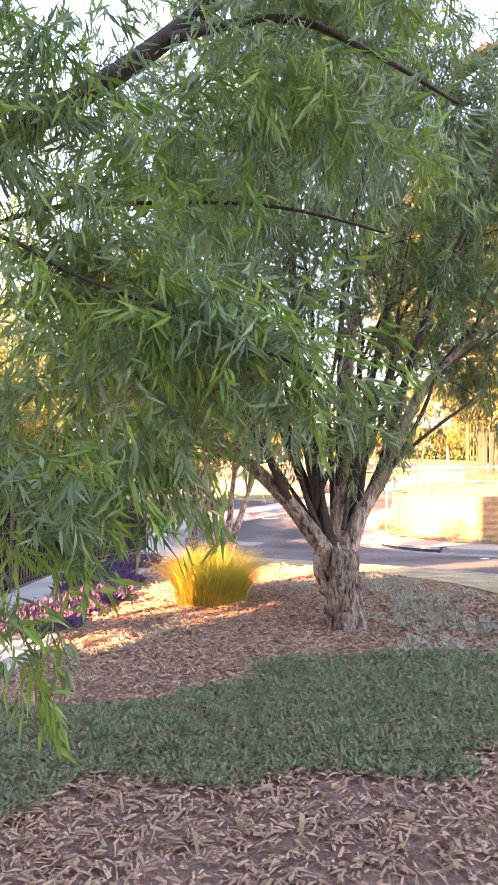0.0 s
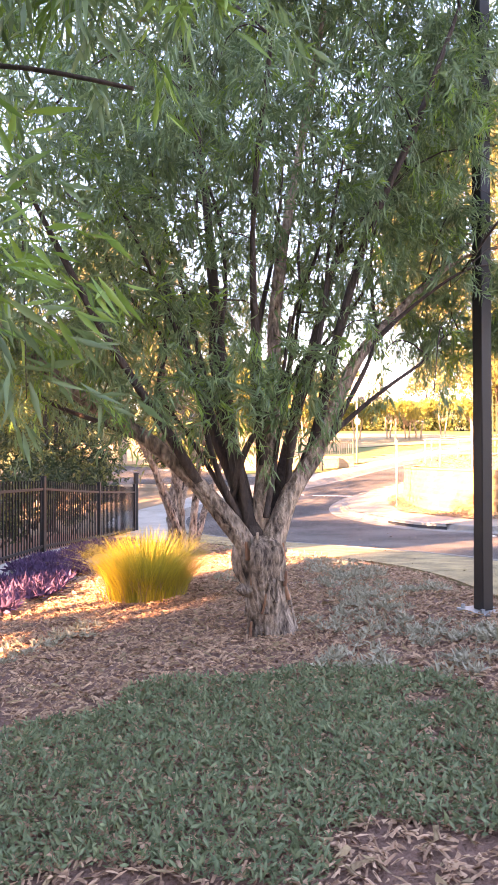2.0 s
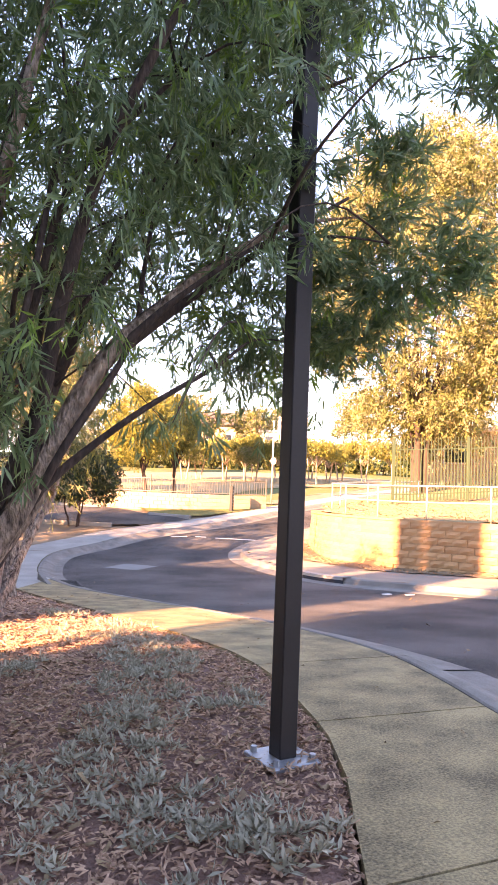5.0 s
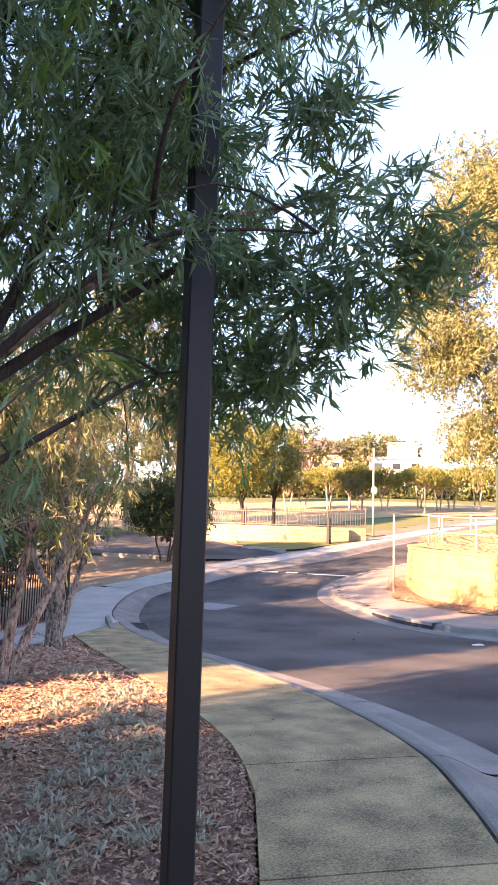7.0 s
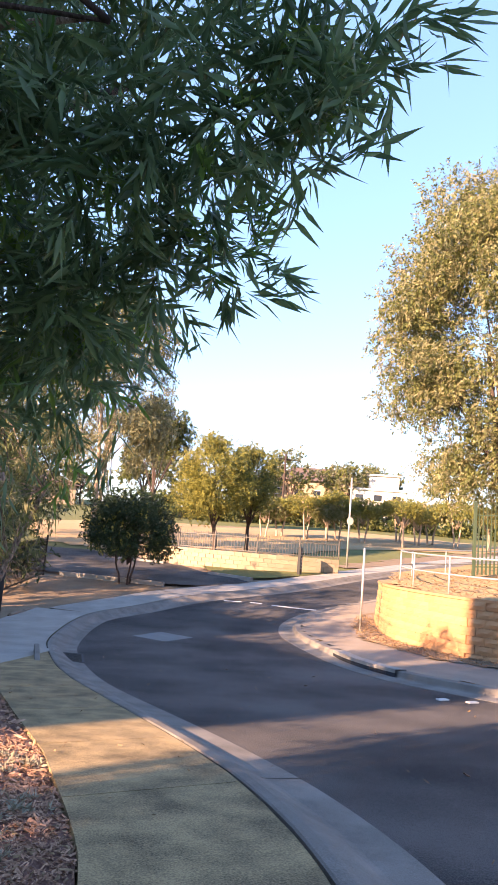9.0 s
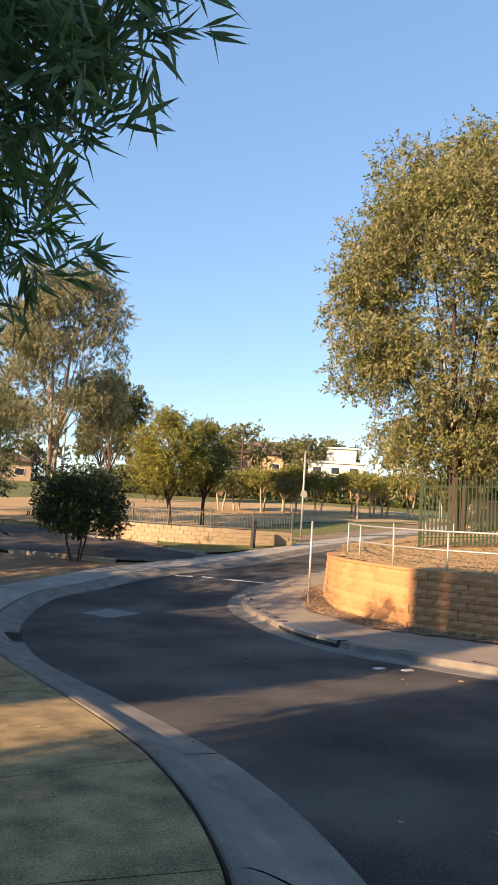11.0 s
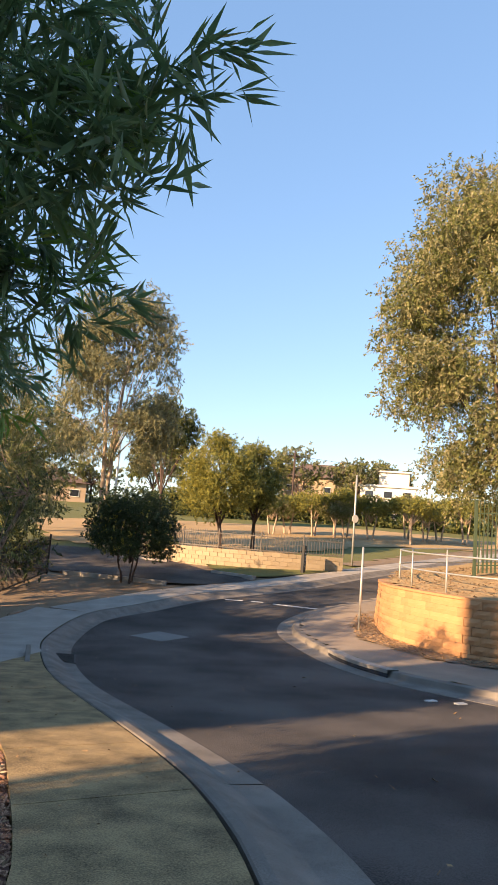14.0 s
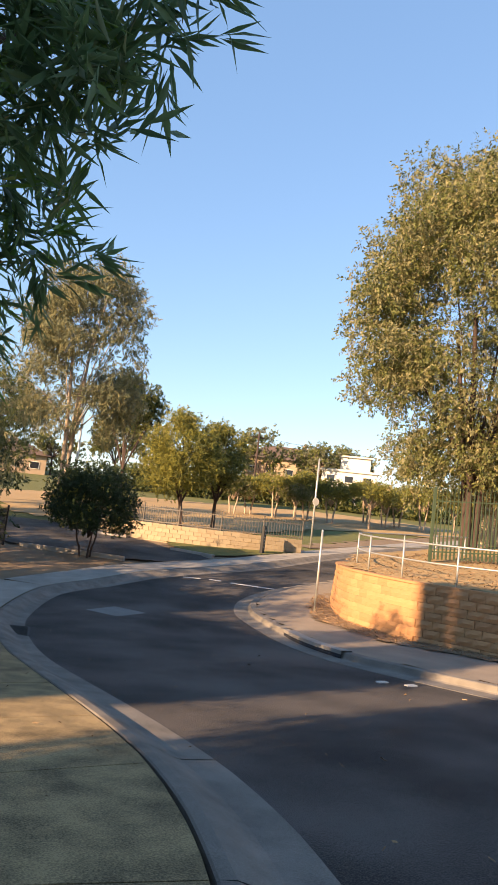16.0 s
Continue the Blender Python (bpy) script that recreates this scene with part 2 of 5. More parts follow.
def smooth_line(pts, gap):
    """A Catmull-Rom curve through pts, resampled at even steps of about gap."""
    p = [Vector((*q, 0)[:3]) for q in pts]
    out = []
    for i in range(len(p) - 1):
        a, b, c, d = p[max(i - 1, 0)], p[i], p[i + 1], p[min(i + 2, len(p) - 1)]
        for k in range(12):
            t = k / 12
            out.append(0.5 * (2 * b + (c - a) * t + (2 * a - 5 * b + 4 * c - d) * t * t + (3 * b - a - 3 * c + d) * t ** 3))
    out.append(p[-1])
    s = np.r_[0, np.cumsum([(out[i + 1] - out[i]).length for i in range(len(out) - 1)])]
    n = max(2, int(round(s[-1] / gap)) + 1)
    q = np.linspace(0, s[-1], n)
    return np.stack([np.interp(q, s, [o[k] for o in out]) for k in (0, 1)], 1)


def path_top(x, y):
    return land(x, y) + .15


def bed(x, y):
    """Height of the mulched garden bed."""
    w = step(7, 13, y)
    z = (.04 + .052 * x - .05 * max(0, y - 3.8)) * (1 - w) + (land(x, y) + .12) * w
    d = step(0, 1.1, x_at(BED_EDGE, y) - x)
    return z * d + (path_top(x, y) - .035) * (1 - d)


# ---------------------------------------------------------------- mesh helpers
def mesh_of(name, verts, faces, mat, smooth=False):
    me = bpy.data.meshes.new(name)
    me.from_pydata([tuple(v) for v in verts], [], [tuple(f) for f in faces])
    for m in (mat if isinstance(mat, (list, tuple)) else [mat]):
        me.materials.append(m)
    if smooth:
        me.polygons.foreach_set("use_smooth", [True] * len(me.polygons))
    me.update()
    return me


def part(name, bm, mat, parent=None, label="", smooth=False):
    """Links a bmesh, or a mesh, as one object under a thing or a part."""
    if isinstance(bm, bmesh.types.BMesh):
        me = bpy.data.meshes.new(name)
        bm.to_mesh(me)
        bm.free()
        me.materials.append(mat)
        if smooth:
            me.polygons.foreach_set("use_smooth", [True] * len(me.polygons))
    else:
        me = bm
    ob = new(name, me)
    ob.parent = parent
    return tagged(ob, label) if label else ob


def thing(name, m, label, category, group="", kind=""):
    ob = new(name)
    ob.empty_display_size = 0.2
    ob.matrix_world = m
    return tagged(ob, label, category, group, kind)


def box(bm, size, at=(0, 0, 0), turn=None, bevel=0.0):
    r = bmesh.ops.create_cube(bm, size=1)
    m = Matrix.Translation(at) @ (turn or Matrix.Identity(4)) @ Matrix.Diagonal((*size, 1))
    bmesh.ops.transform(bm, matrix=m, verts=r["verts"])
    if bevel:
        es = list({e for v in r["verts"] for e in v.link_edges})
        bmesh.ops.bevel(bm, geom=es, offset=bevel, segments=1, affect="EDGES")
    return bm


def boxed(size, at=(0, 0, 0), turn=None, bevel=0.0):
    return box(bmesh.new(), size, at, turn, bevel)


def tube(points, radii, seg=10, rough=0.0, seed=0, flare=0.0):
    """Verts and faces of a tapering, knotted tube along points."""
    P, V, F = [Vector(p) for p in points], [], []
    side = Vector((1, 0.3, 0)).normalized()
    for i, p in enumerate(P):
        d = (P[min(i + 1, len(P) - 1)] - P[max(i - 1, 0)]).normalized()
        a = (side - d * side.dot(d)).normalized()
        b = d.cross(a)
        for k in range(seg):
            w = 2 * math.pi * k / seg
            r = radii[i]
            if rough:
                q = Vector((math.cos(w) * 2.2 + seed, math.sin(w) * 2.2, p.z * 1.6))
                r *= 1 + rough * (noise.noise(q) + 0.6 * noise.noise(q * 2.7) + 0.45 * noise.noise(Vector((q.x * 3.5, q.y * 3.5, p.z * 2.2))))
            V.append(p + (a * math.cos(w) + b * math.sin(w)) * r)
    n = len(P)
    for i in range(n - 1):
        for k in range(seg):
            F.append((i * seg + k, i * seg + (k + 1) % seg, (i + 1) * seg + (k + 1) % seg, (i + 1) * seg + k))
    F.append(tuple(range(seg))[::-1])
    F.append(tuple((n - 1) * seg + k for k in range(seg)))
    return V, F


def bend(points, gap):
    """Smooth 3D line through points."""
    p = [Vector(q) for q in points]
    out = []
    for i in range(len(p) - 1):
        a, b, c, d = p[max(i - 1, 0)], p[i], p[i + 1], p[min(i + 2, len(p) - 1)]
        n = max(2, int((c - b).length / gap))
        for k in range(n):
            t = k / n
            out.append(0.5 * (2 * b + (c - a) * t + (2 * a - 5 * b + 4 * c - d) * t * t + (3 * b - a - 3 * c + d) * t ** 3))
    return out + [p[-1]]


def limb(name, points, r0, r1, mat, parent, seg=9, rough=0.25, gap=0.12, seed=0, label=""):
    P = bend(points, gap)
    n = len(P) - 1
    R = [r0 + (r1 - r0) * (i / n) ** .65 for i in range(n + 1)]
    v, f = tube(P, R, seg, rough, seed)
    return part(name, mesh_of(name, v, f, mat, True), None, parent, label)


def leaf_mesh(name, centres, ways, lengths, widths, mats, rng, pick=None, fold=0.25, plain=False):
    """Many single lance-shaped leaves: each has a base, two shoulders, a mid rib and a tip."""
    n = len(centres)
    C, D = np.asarray(centres, float), np.asarray(ways, float)
    D /= np.linalg.norm(D, axis=1, keepdims=True) + 1e-9
    R = rng.normal(size=(n, 3))
    S = np.cross(D, R)
    S /= np.linalg.norm(S, axis=1, keepdims=True) + 1e-9
    N = np.cross(S, D)
    L, W = np.asarray(lengths)[:, None], np.asarray(widths)[:, None]
    curl = rng.uniform(-.12, .12, (n, 1)) * L
    base, tip = C, C + D * L + N * curl
    mid = C + D * L * .42
    a, b = mid + S * W * .5 + N * W * fold, mid - S * W * .5 + N * W * fold
    if plain:
        V = np.stack([base, a, tip, b], 1).reshape(-1, 3)
        i = np.arange(n)[:, None] * 4
        F = np.concatenate([i + [[0, 2, 1]], i + [[0, 3, 2]]], 1).reshape(-1, 3)
    else:
        V = np.stack([base, a, tip, b, mid], 1).reshape(-1, 3)
        i = np.arange(n)[:, None] * 5
        F = np.concatenate([i + [[0, 4, 1]], i + [[4, 2, 1]], i + [[0, 3, 4]], i + [[3, 2, 4]]], 1).reshape(-1, 3)
    me = bpy.data.meshes.new(name)
    me.vertices.add(len(V))
    me.vertices.foreach_set("co", V.astype(np.float32).ravel())
    me.loops.add(F.size)
    me.loops.foreach_set("vertex_index", F.astype(np.int32).ravel())
    me.polygons.add(len(F))
    me.polygons.foreach_set("loop_start", np.arange(0, F.size, 3, dtype=np.int32))
    for m in mats:
        me.materials.append(m)
    if pick is not None:
        me.polygons.foreach_set("material_index", np.repeat(np.asarray(pick, np.int32), 2 if plain else 4))
    me.update(calc_edges=True)
    me.validate()
    return me


def sprays(tips, rng, per, reach, length, width, droop, alt_share=0.0):
    """Leaves set along short drooping twigs at each tip: centres, ways, lengths, widths, and which take the second
    material.
    """
    n = len(tips)
    T = np.repeat(np.asarray(tips, float), per, 0)
    way = rng.normal(size=(n, 3))
    way[:, 2] -= droop
    way /= np.linalg.norm(way, axis=1, keepdims=True)
    W = np.repeat(way, per, 0)
    s = rng.uniform(0, 1, (n * per, 1))
    C = T + W * s * reach + rng.normal(scale=reach * .06, size=T.shape)
    D = W * .9 + rng.normal(scale=.55, size=T.shape)
    D[:, 2] -= droop * .6
    L = length * rng.uniform(.55, 1.25, n * per)
    pick = np.repeat((rng.random(n) < alt_share).astype(int), per)
    return C, D, L, width * L / length, pick


def in_clumps(clumps, count, rng, hollow=0.35):
    """Points inside blobs (x, y, z, rx, ry, rz), more of them towards the outside."""
    c = np.asarray(clumps, float)
    w = c[:, 3] * c[:, 4] * c[:, 5]
    k = rng.choice(len(c), count, p=w / w.sum())
    d = rng.normal(size=(count, 3))
    d /= np.linalg.norm(d, axis=1, keepdims=True)
    r = (hollow + (1 - hollow) * rng.random(count) ** .6)[:, None]
    return c[k, :3] + d * r * c[k, 3:]


def sweep(name, line, profile, zfun, mat, parent=None, close=False):
    """A cross-section, (offset to the line's right, height), carried along a plan line."""
    L = np.asarray(line)
    d = np.gradient(L, axis=0)
    d /= np.linalg.norm(d, axis=1, keepdims=True)
    right = np.stack([d[:, 1], -d[:, 0]], 1)
    shape = profile if callable(profile) else lambda x, y: profile
    V, F, m = [], [], len(shape(*L[0]))
    for p, r in zip(L, right):
        for o, h in shape(*p):
            x, y = p + r * o
            V.append((x, y, zfun(x, y) + h))
    for i in range(len(L) - 1):
        for k in range(m - 1 + close):
            a, b = k, (k + 1) % m
            F.append((i * m + a, i * m + b, (i + 1) * m + b, (i + 1) * m + a))
    if close:
        F += [tuple(range(m))[::-1], tuple((len(L) - 1) * m + k for k in range(m))]
    return part(name, mesh_of(name, V, F, mat), None, parent)


def grid(name, xs, ys, zfun, mat, keep=lambda x, y: True, smooth=True):
    nx, ny = len(xs), len(ys)
    V = [(x, y, zfun(x, y)) for y in ys for x in xs]
    F = []
    for j in range(ny - 1):
        for i in range(nx - 1):
            if keep((xs[i] + xs[i + 1]) / 2, (ys[j] + ys[j + 1]) / 2):
                F.append((j * nx + i, j * nx + i + 1, (j + 1) * nx + i + 1, (j + 1) * nx + i))
    used = sorted({k for f in F for k in f})
    back = {k: n for n, k in enumerate(used)}
    return new(name, mesh_of(name, [V[k] for k in used], [tuple(back[k] for k in f) for f in F], mat, smooth))


def inside(poly, x, y):
    hit = False
    for (x0, y0), (x1, y1) in zip(poly, poly[1:] + poly[:1]):
        if (y0 > y) != (y1 > y) and x < (x1 - x0) * (y - y0) / (y1 - y0) + x0:
            hit = not hit
    return hit

# ---------------------------------------------------------------- ground, road, kerbs
def ground_height(x, y):
    u = (x - 6) * .55 + (y - 1.4) * .835
    return land(x, y) - .45 * (1 - step(33, 37, u))


far = np.r_[-900:-100:100, -100:-40:15, -40:70:2.0, 70:200:13, 200:1000:100]
ground = grid("ground", far, far, ground_height, M_GRASS)
tagged(ground, "park grass, patchy green and brown, reaching the horizon", "ground", kind="structure")
xs, ys = np.arange(2, 62, .5), np.arange(-12, 44, .5)
road = grid("road", xs, ys, land, M_ASPHALT, lambda x, y: x > x_at(KERB_BACK, y) + .12 and x < x_at(NOSE, y) + .6)
tagged(road, "worn dark grey asphalt road bending between kerbs", "road", kind="structure")

# kerb and gutter beside the footpath, in cast lengths
kerb = thing("kerb", pose(0, 0, 0), "weathered grey concrete kerb with a flat gutter", "kerb", kind="structure")
line = smooth_line(KERB_BACK, .3)


def kerb_profile(x, y):
    """Rolled kerb with a gutter that narrows into the bend."""
    w = .76 - .12 * step(8, 15, y)
    return [(.02, -.2), (.02, .142), (.035, .152), (.12, .15), (.2, .125), (.3, .08), (.39, .035), (.45, .018), (w, .006), (w + .01, -.2)]


for i in range(0, len(line) - 1, 8):
    sweep("kerb_length", line[i:i + 9], kerb_profile, land, M_KERB, kerb)
kerb2 = thing("kerb", pose(0, 0, 0), "pale concrete kerb round the wall's corner", "kerb", kind="structure")
line = smooth_line(NOSE, .3)
for i in range(0, len(line) - 1, 8):
    sweep("kerb_length", line[i:i + 9], [(-.3, -.2), (-.3, .006), (.1, .02), (.13, .04), (.16, .13), (.18, .145), (.34, .15), (.35, -.1)], land, M_KERB, kerb2)
# the drain opening in the far kerb, and the bars beside it
drain = thing("kerb_inlet", pose(0, 0, 0), "dark drain opening under a concrete kerb lintel", "drain")
sl = smooth_line([(15.43, 12.5), (15.58, 13.5), (15.83, 14.6), (16.05, 15.3)], .3)
sweep("mouth", sl, [(.11, .02), (.11, .1), (.15, .1)], land, M_GLASS, drain)
sweep("lintel", sl, [(.1, .1), (.1, .17), (.36, .17), (.36, .1)], land, M_PALE, drain)
gate_drain = thing("drain_grate", pose(9.98, 15.3, land(9.98, 15.3) + .03, 0, 2, -16), "dark iron drain grate set in the gutter", "drain")
part("frame", box(box(box(box(bmesh.new(), (.46, .04, .03), (0, .45, 0)), (.46, .04, .03), (0, -.45, 0)), (.04, .9, .03), (.21, 0, 0)), (.04, .9, .03), (-.21, 0, 0)), M_GRATE, gate_drain)
for k in range(13):
    part("bar", boxed((.4, .025, .03), (0, -.39 + k * .065, 0)), M_GRATE, gate_drain)

# footpath: one slab after another with open joints
path = thing("footpath", pose(0, 0, 0), "stained buff concrete footpath in slabs with joints", "footpath", kind="structure")
stops = [-7.5, -5.6, -3.8, -2.1, -.5, 1.0, 2.35, 3.7, 5.05, 6.5, 8.0, 9.6, 11.2, 12.8, 14.3, 15.5]
for y0, y1 in zip(stops, stops[1:]):
    V, F, n = [], [], 7
    for j in range(n):
        s = j / (n - 1)
        yl = y0 + .006 + (y1 - y0 - .012) * s
        yr = yl - .35 if yl < 6 else yl
        a, b = Vector((x_at(BED_EDGE, yl), yl)), Vector((x_at(KERB_BACK, yr) - .008, yr))
        for t in np.linspace(0, 1, 5):
            p = a.lerp(b, t)
            V.append((p.x, p.y, path_top(p.x, p.y)))
        V += [(a.x, a.y, path_top(*a) - .14), (b.x, b.y, path_top(*b) - .14)]
    for j in range(n - 1):
        o, q = j * 7, j * 7 + 7
        F += [(o + k, o + k + 1, q + k + 1, q + k) for k in range(4)] + [(o + 5, o, q, q + 5), (o + 4, o + 6, q + 6, q + 4)]
    F += [(0, 5, 6, 4, 3, 2, 1), tuple((n - 1) * 7 + k for k in (0, 1, 2, 3, 4, 6, 5))]
    part("slab", mesh_of("slab", V, F, M_CONCRETE), None, path)
apron = thing("concrete_apron", pose(0, 0, 0), "pale new concrete path sweeping along the far kerb", "footpath", kind="structure")
line = smooth_line([p for p in KERB_BACK if p[1] > 13.2], .4)
line = line[line[:, 1] > 15.52]
for i in range(0, len(line) - 1, 6):
    seg = line[i:i + 7]
    w = 1.35 + .5 * math.exp(-((seg[0][1] - 19) / 2.5) ** 2)
    sweep("slab", seg, [(-w, -.1), (-w, .152), (.0, .152)], land, M_PALE, apron)
ramp = part("ramp_edge", boxed((.09, 1.5, .16), (0, 0, 0), None, .01), M_KERB)
ramp.matrix_world = pose(9.14, 14.6, land(9.14, 14.6) + .13, 3, 0, -13)
tagged(ramp, "low dark concrete edge beside the path ramp", "kerb", kind="structure")

# far verge, driveway and green strip
verge = grid("verge", np.arange(-20, 40, .5), np.arange(15, 44, .5), lambda x, y: land(x, y) + .10 + .05 * noise.noise((x * .5, y * .5, 0)), M_DIRT, lambda x, y: x < x_at(KERB_BACK, y) - .3 and y > 15.6 + max(0, (x - 9)) * .2 and (x - 6) * .55 + (y - 1.4) * .835 < 37)
tagged(verge, "bare brown verge with scattered leaves", "ground", kind="structure")
DRIVE = [(10, 36), (12.6, 32.4), (14.0, 30.2), (15.4, 28.5), (16.8, 27.1), (18.6, 26.4), (20.6, 27.0), (21.0, 28.3), (20.4, 30), (20.2, 32), (20, 34), (19.5, 35.8), (18, 40), (14, 42)]
drive = grid("driveway", np.arange(9, 22, .25), np.arange(26, 43, .25), lambda x, y: land(x, y) + .17, M_ASPHALT, lambda x, y: inside(DRIVE, x, y))
tagged(drive, "faded asphalt driveway entering the car park", "road", kind="structure")
STRIP = [(20.9, 28.2), (22, 27.9), (24.5, 28.6), (27, 29.6), (26.6, 30.2), (24.4, 30.3), (22.6, 31.2), (21.3, 32.4), (20.7, 30.5)]
strip = grid("grass_strip", np.arange(20, 28, .2), np.arange(27, 33, .2), lambda x, y: land(x, y) + .18, M_GRASS, lambda x, y: inside(STRIP, x, y))
tagged(strip, "narrow strip of bright green mown grass", "lawn", kind="structure")
for a, b, w in (((13.8, 30.2), (16.9, 26.9), .12), ((20.2, 29.6), (21.2, 27.6), .2), ((18.2, 35.6), (19.7, 33.4), .18)):
    d = Vector((b[0] - a[0], b[1] - a[1]))
    k = new("driveway_kerb", mesh_of("driveway_kerb", *(lambda v: (v, [(0, 1, 2, 3), (7, 6, 5, 4), (0, 1, 5, 4), (1, 2, 6, 5), (2, 3, 7, 6), (3, 0, 4, 7)]))([(p[0] + s * w * d.y / d.length, p[1] - s * w * d.x / d.length, land(*p) + h) for h in (.05, .27) for p, s in ((a, -.5), (b, -.5), (b, .5), (a, .5))]), M_PALE))
    tagged(k, "low pale concrete kerb of the driveway", "kerb", kind="structure")

# island under the block wall, and the terrace behind it
WALL_UP = WALL[::-1]
island = grid("pavement", np.arange(15, 42, .25), np.arange(-10, 30, .25), lambda x, y: land(x, y) + .146 + (.03 * noise.noise((x * 2, y * 2, 0)) if x > x_at(WALL_UP, y) - 1.0 else 0), M_FOOTWAY, lambda x, y: x > x_at(NOSE, y) + .34 and x < x_at(WALL_UP, y) + 1 + max(0, y - 21) * 6)
tagged(island, "concrete footway round the foot of the wall", "pavement", kind="structure")
soil = grid("soil_margin", np.arange(16, 26, .2), np.arange(4, 21, .2), lambda x, y: land(x, y) + .165 + .05 * noise.noise((x * 2, y * 2, 3)), M_DIRT, lambda x, y: x_at(WALL_UP, y) - .95 - .3 * noise.noise((x, y, 5)) < x < x_at(WALL_UP, y) + .3)
tagged(soil, "strip of dirt and dry leaves along the wall", "ground", kind="structure")


def terrace_height(x, y):
    return .98 + .085 * (x - 18.5) + .04 * noise.noise((x, y, 7))


terrace = grid("terrace", np.arange(18, 60, .4), np.arange(-10, 23, .4), terrace_height, M_DRY, lambda x, y: x > x_at(WALL_UP, y) + .2)
tagged(terrace, "dry leaf-strewn ground above the retaining wall", "ground", kind="structure")

for area, mat, lab in ((((22.5, 37), (28, 38), (40, 44), (56, 41), (66, 50), (56, 66), (36, 72), (20, 66), (17, 46)), M_DRY, "brown bark-strewn floor under the park trees"), (((30, 33.5), (40, 38), (60, 46), (60, 42), (42, 34.5), (31, 31)), M_DIRT, "bare dirt track between road and park")):
    park = grid("park_floor", np.arange(14, 68, .8), np.arange(30, 74, .8), lambda x, y: land(x, y) + .05, mat, lambda x, y: inside(list(area), x, y))
    tagged(park, lab, "ground", kind="structure")

# ---------------------------------------------------------------- garden bed
LAWN = [(-1.5, 3.2), (-.2, 3.0), (1.19, 2.7), (1.91, 2.55), (2.45, 1.97), (3.22, 1.75), (3.8, 1.6), (4.25, 1.95), (4.45, 2.6), (4.15, 3.15), (3.7, 3.42), (3.07, 3.58), (2.32, 3.44), (1.47, 3.82), (.4, 4.3), (-1.5, 4.8)]


def bed_top(x, y):
    return bed(x, y) + .02 * noise.noise((x * 1.3, y * 1.3, 0)) + .012 * noise.noise((x * 6, y * 6, 2))


ds, gy = np.r_[0:6:.1, 6:9.3:.3, 9.3:24:1.0], np.r_[-8:-1:.3, -1:9:.1, 9:17.6:.25]
garden = grid("garden_bed", ds, gy, lambda d, y: bed_top(x_at(BED_EDGE, y) - .012 - d, y), M_MULCH)
for vert in garden.data.vertices:
    vert.co.x = x_at(BED_EDGE, vert.co.y) - .012 - vert.co.x
garden.data.flip_normals()
tagged(garden, "garden bed mulched with red-brown wood chips", "garden bed", kind="structure")
rng = np.random.default_rng(5)


def chips(name, count, area, mat, size, label, where=lambda x, y: True, height=bed_top, lift=.012):
    """Loose flat splinters lying every way on the ground."""
    V, F = [], []
    while len(F) < count * 3:
        x, y = rng.uniform(area[0], area[1]), rng.uniform(area[2], area[3])
        if not where(x, y):
            continue
        l, w = size * rng.uniform(.5, 1.7), size * rng.uniform(.14, .36)
        a, tilt, roll = rng.uniform(0, 6.283), rng.normal(0, .28), rng.normal(0, .5)
        z = height(x, y) + lift + rng.uniform(0, .014)
        c, s = math.cos(a), math.sin(a)
        o = len(V)
        for p, q, r in ((-l, -w, 0), (l, -w * .6, 0), (l * .8, w * .7, 0), (-l * .9, w, 0), (0, 0, .008)):
            V.append((x + p * .5 * c - q * .5 * s, y + p * .5 * s + q * .5 * c, z + p * .5 * tilt + q * .5 * roll + r))
        F += [(o, o + 1, o + 4), (o + 1, o + 2, o + 4), (o + 2, o + 3, o + 4, o)]
    ob = new(name, mesh_of(name, V, F, mat))
    return tagged(ob, label, "mulch", kind="stuff")


chips("wood_chips", 9000, (-1, 4.6, 1.4, 4.9), M_CHIP, .045, "wood chips showing through the ground cover", lambda x, y: inside(LAWN, x, y))
chips("wood_chips", 66000, (-1, 7.5, -.6, 8), M_CHIP, .04, "loose red-brown wood chips strewn over the bed", lambda x, y: x < x_at(BED_EDGE, y) - .01 and not inside(LAWN, x, y))
chips("wood_chips", 9000, (2, 9, 6, 16), M_CHIP, .075, "coarse wood chips under the farther trees", lambda x, y: x < x_at(BED_EDGE, y) and x > 2.2 + (y - 6.5) * .62)
chips("dry_leaves", 5200, (-1, 7.5, -.6, 8), M_LITTER, .07, "pale fallen leaves on the mulch", lambda x, y: x < x_at(BED_EDGE, y) - .01)
chips("dry_leaves", 2500, (16, 21, 8, 20), M_LITTER, .07, "fallen leaves at the foot of the wall", lambda x, y: x_at(WALL_UP, y) - 1.1 < x < x_at(WALL_UP, y) - .1, lambda x, y: land(x, y) + .17, .02)
chips("dry_leaves", 3500, (18.8, 27, 8, 20), M_LITTER, .09, "brown leaves strewn over the terrace", lambda x, y: x > x_at(WALL_UP, y) + .25, terrace_height, .02)
chips("dry_leaves", 60, (9.2, 15, 3, 16), M_LITTER, .05, "a few dry leaves blown over the asphalt", lambda x, y: x > x_at(KERB_BACK, y) + .7 and x < x_at(NOSE, y) - .4, land, .006)
chips("dry_leaves", 40, (5, 9, 2, 12), M_LITTER, .035, "small dry leaves on the footpath", lambda x, y: x_at(BED_EDGE, y) < x < x_at(KERB_BACK, y), path_top, .006)


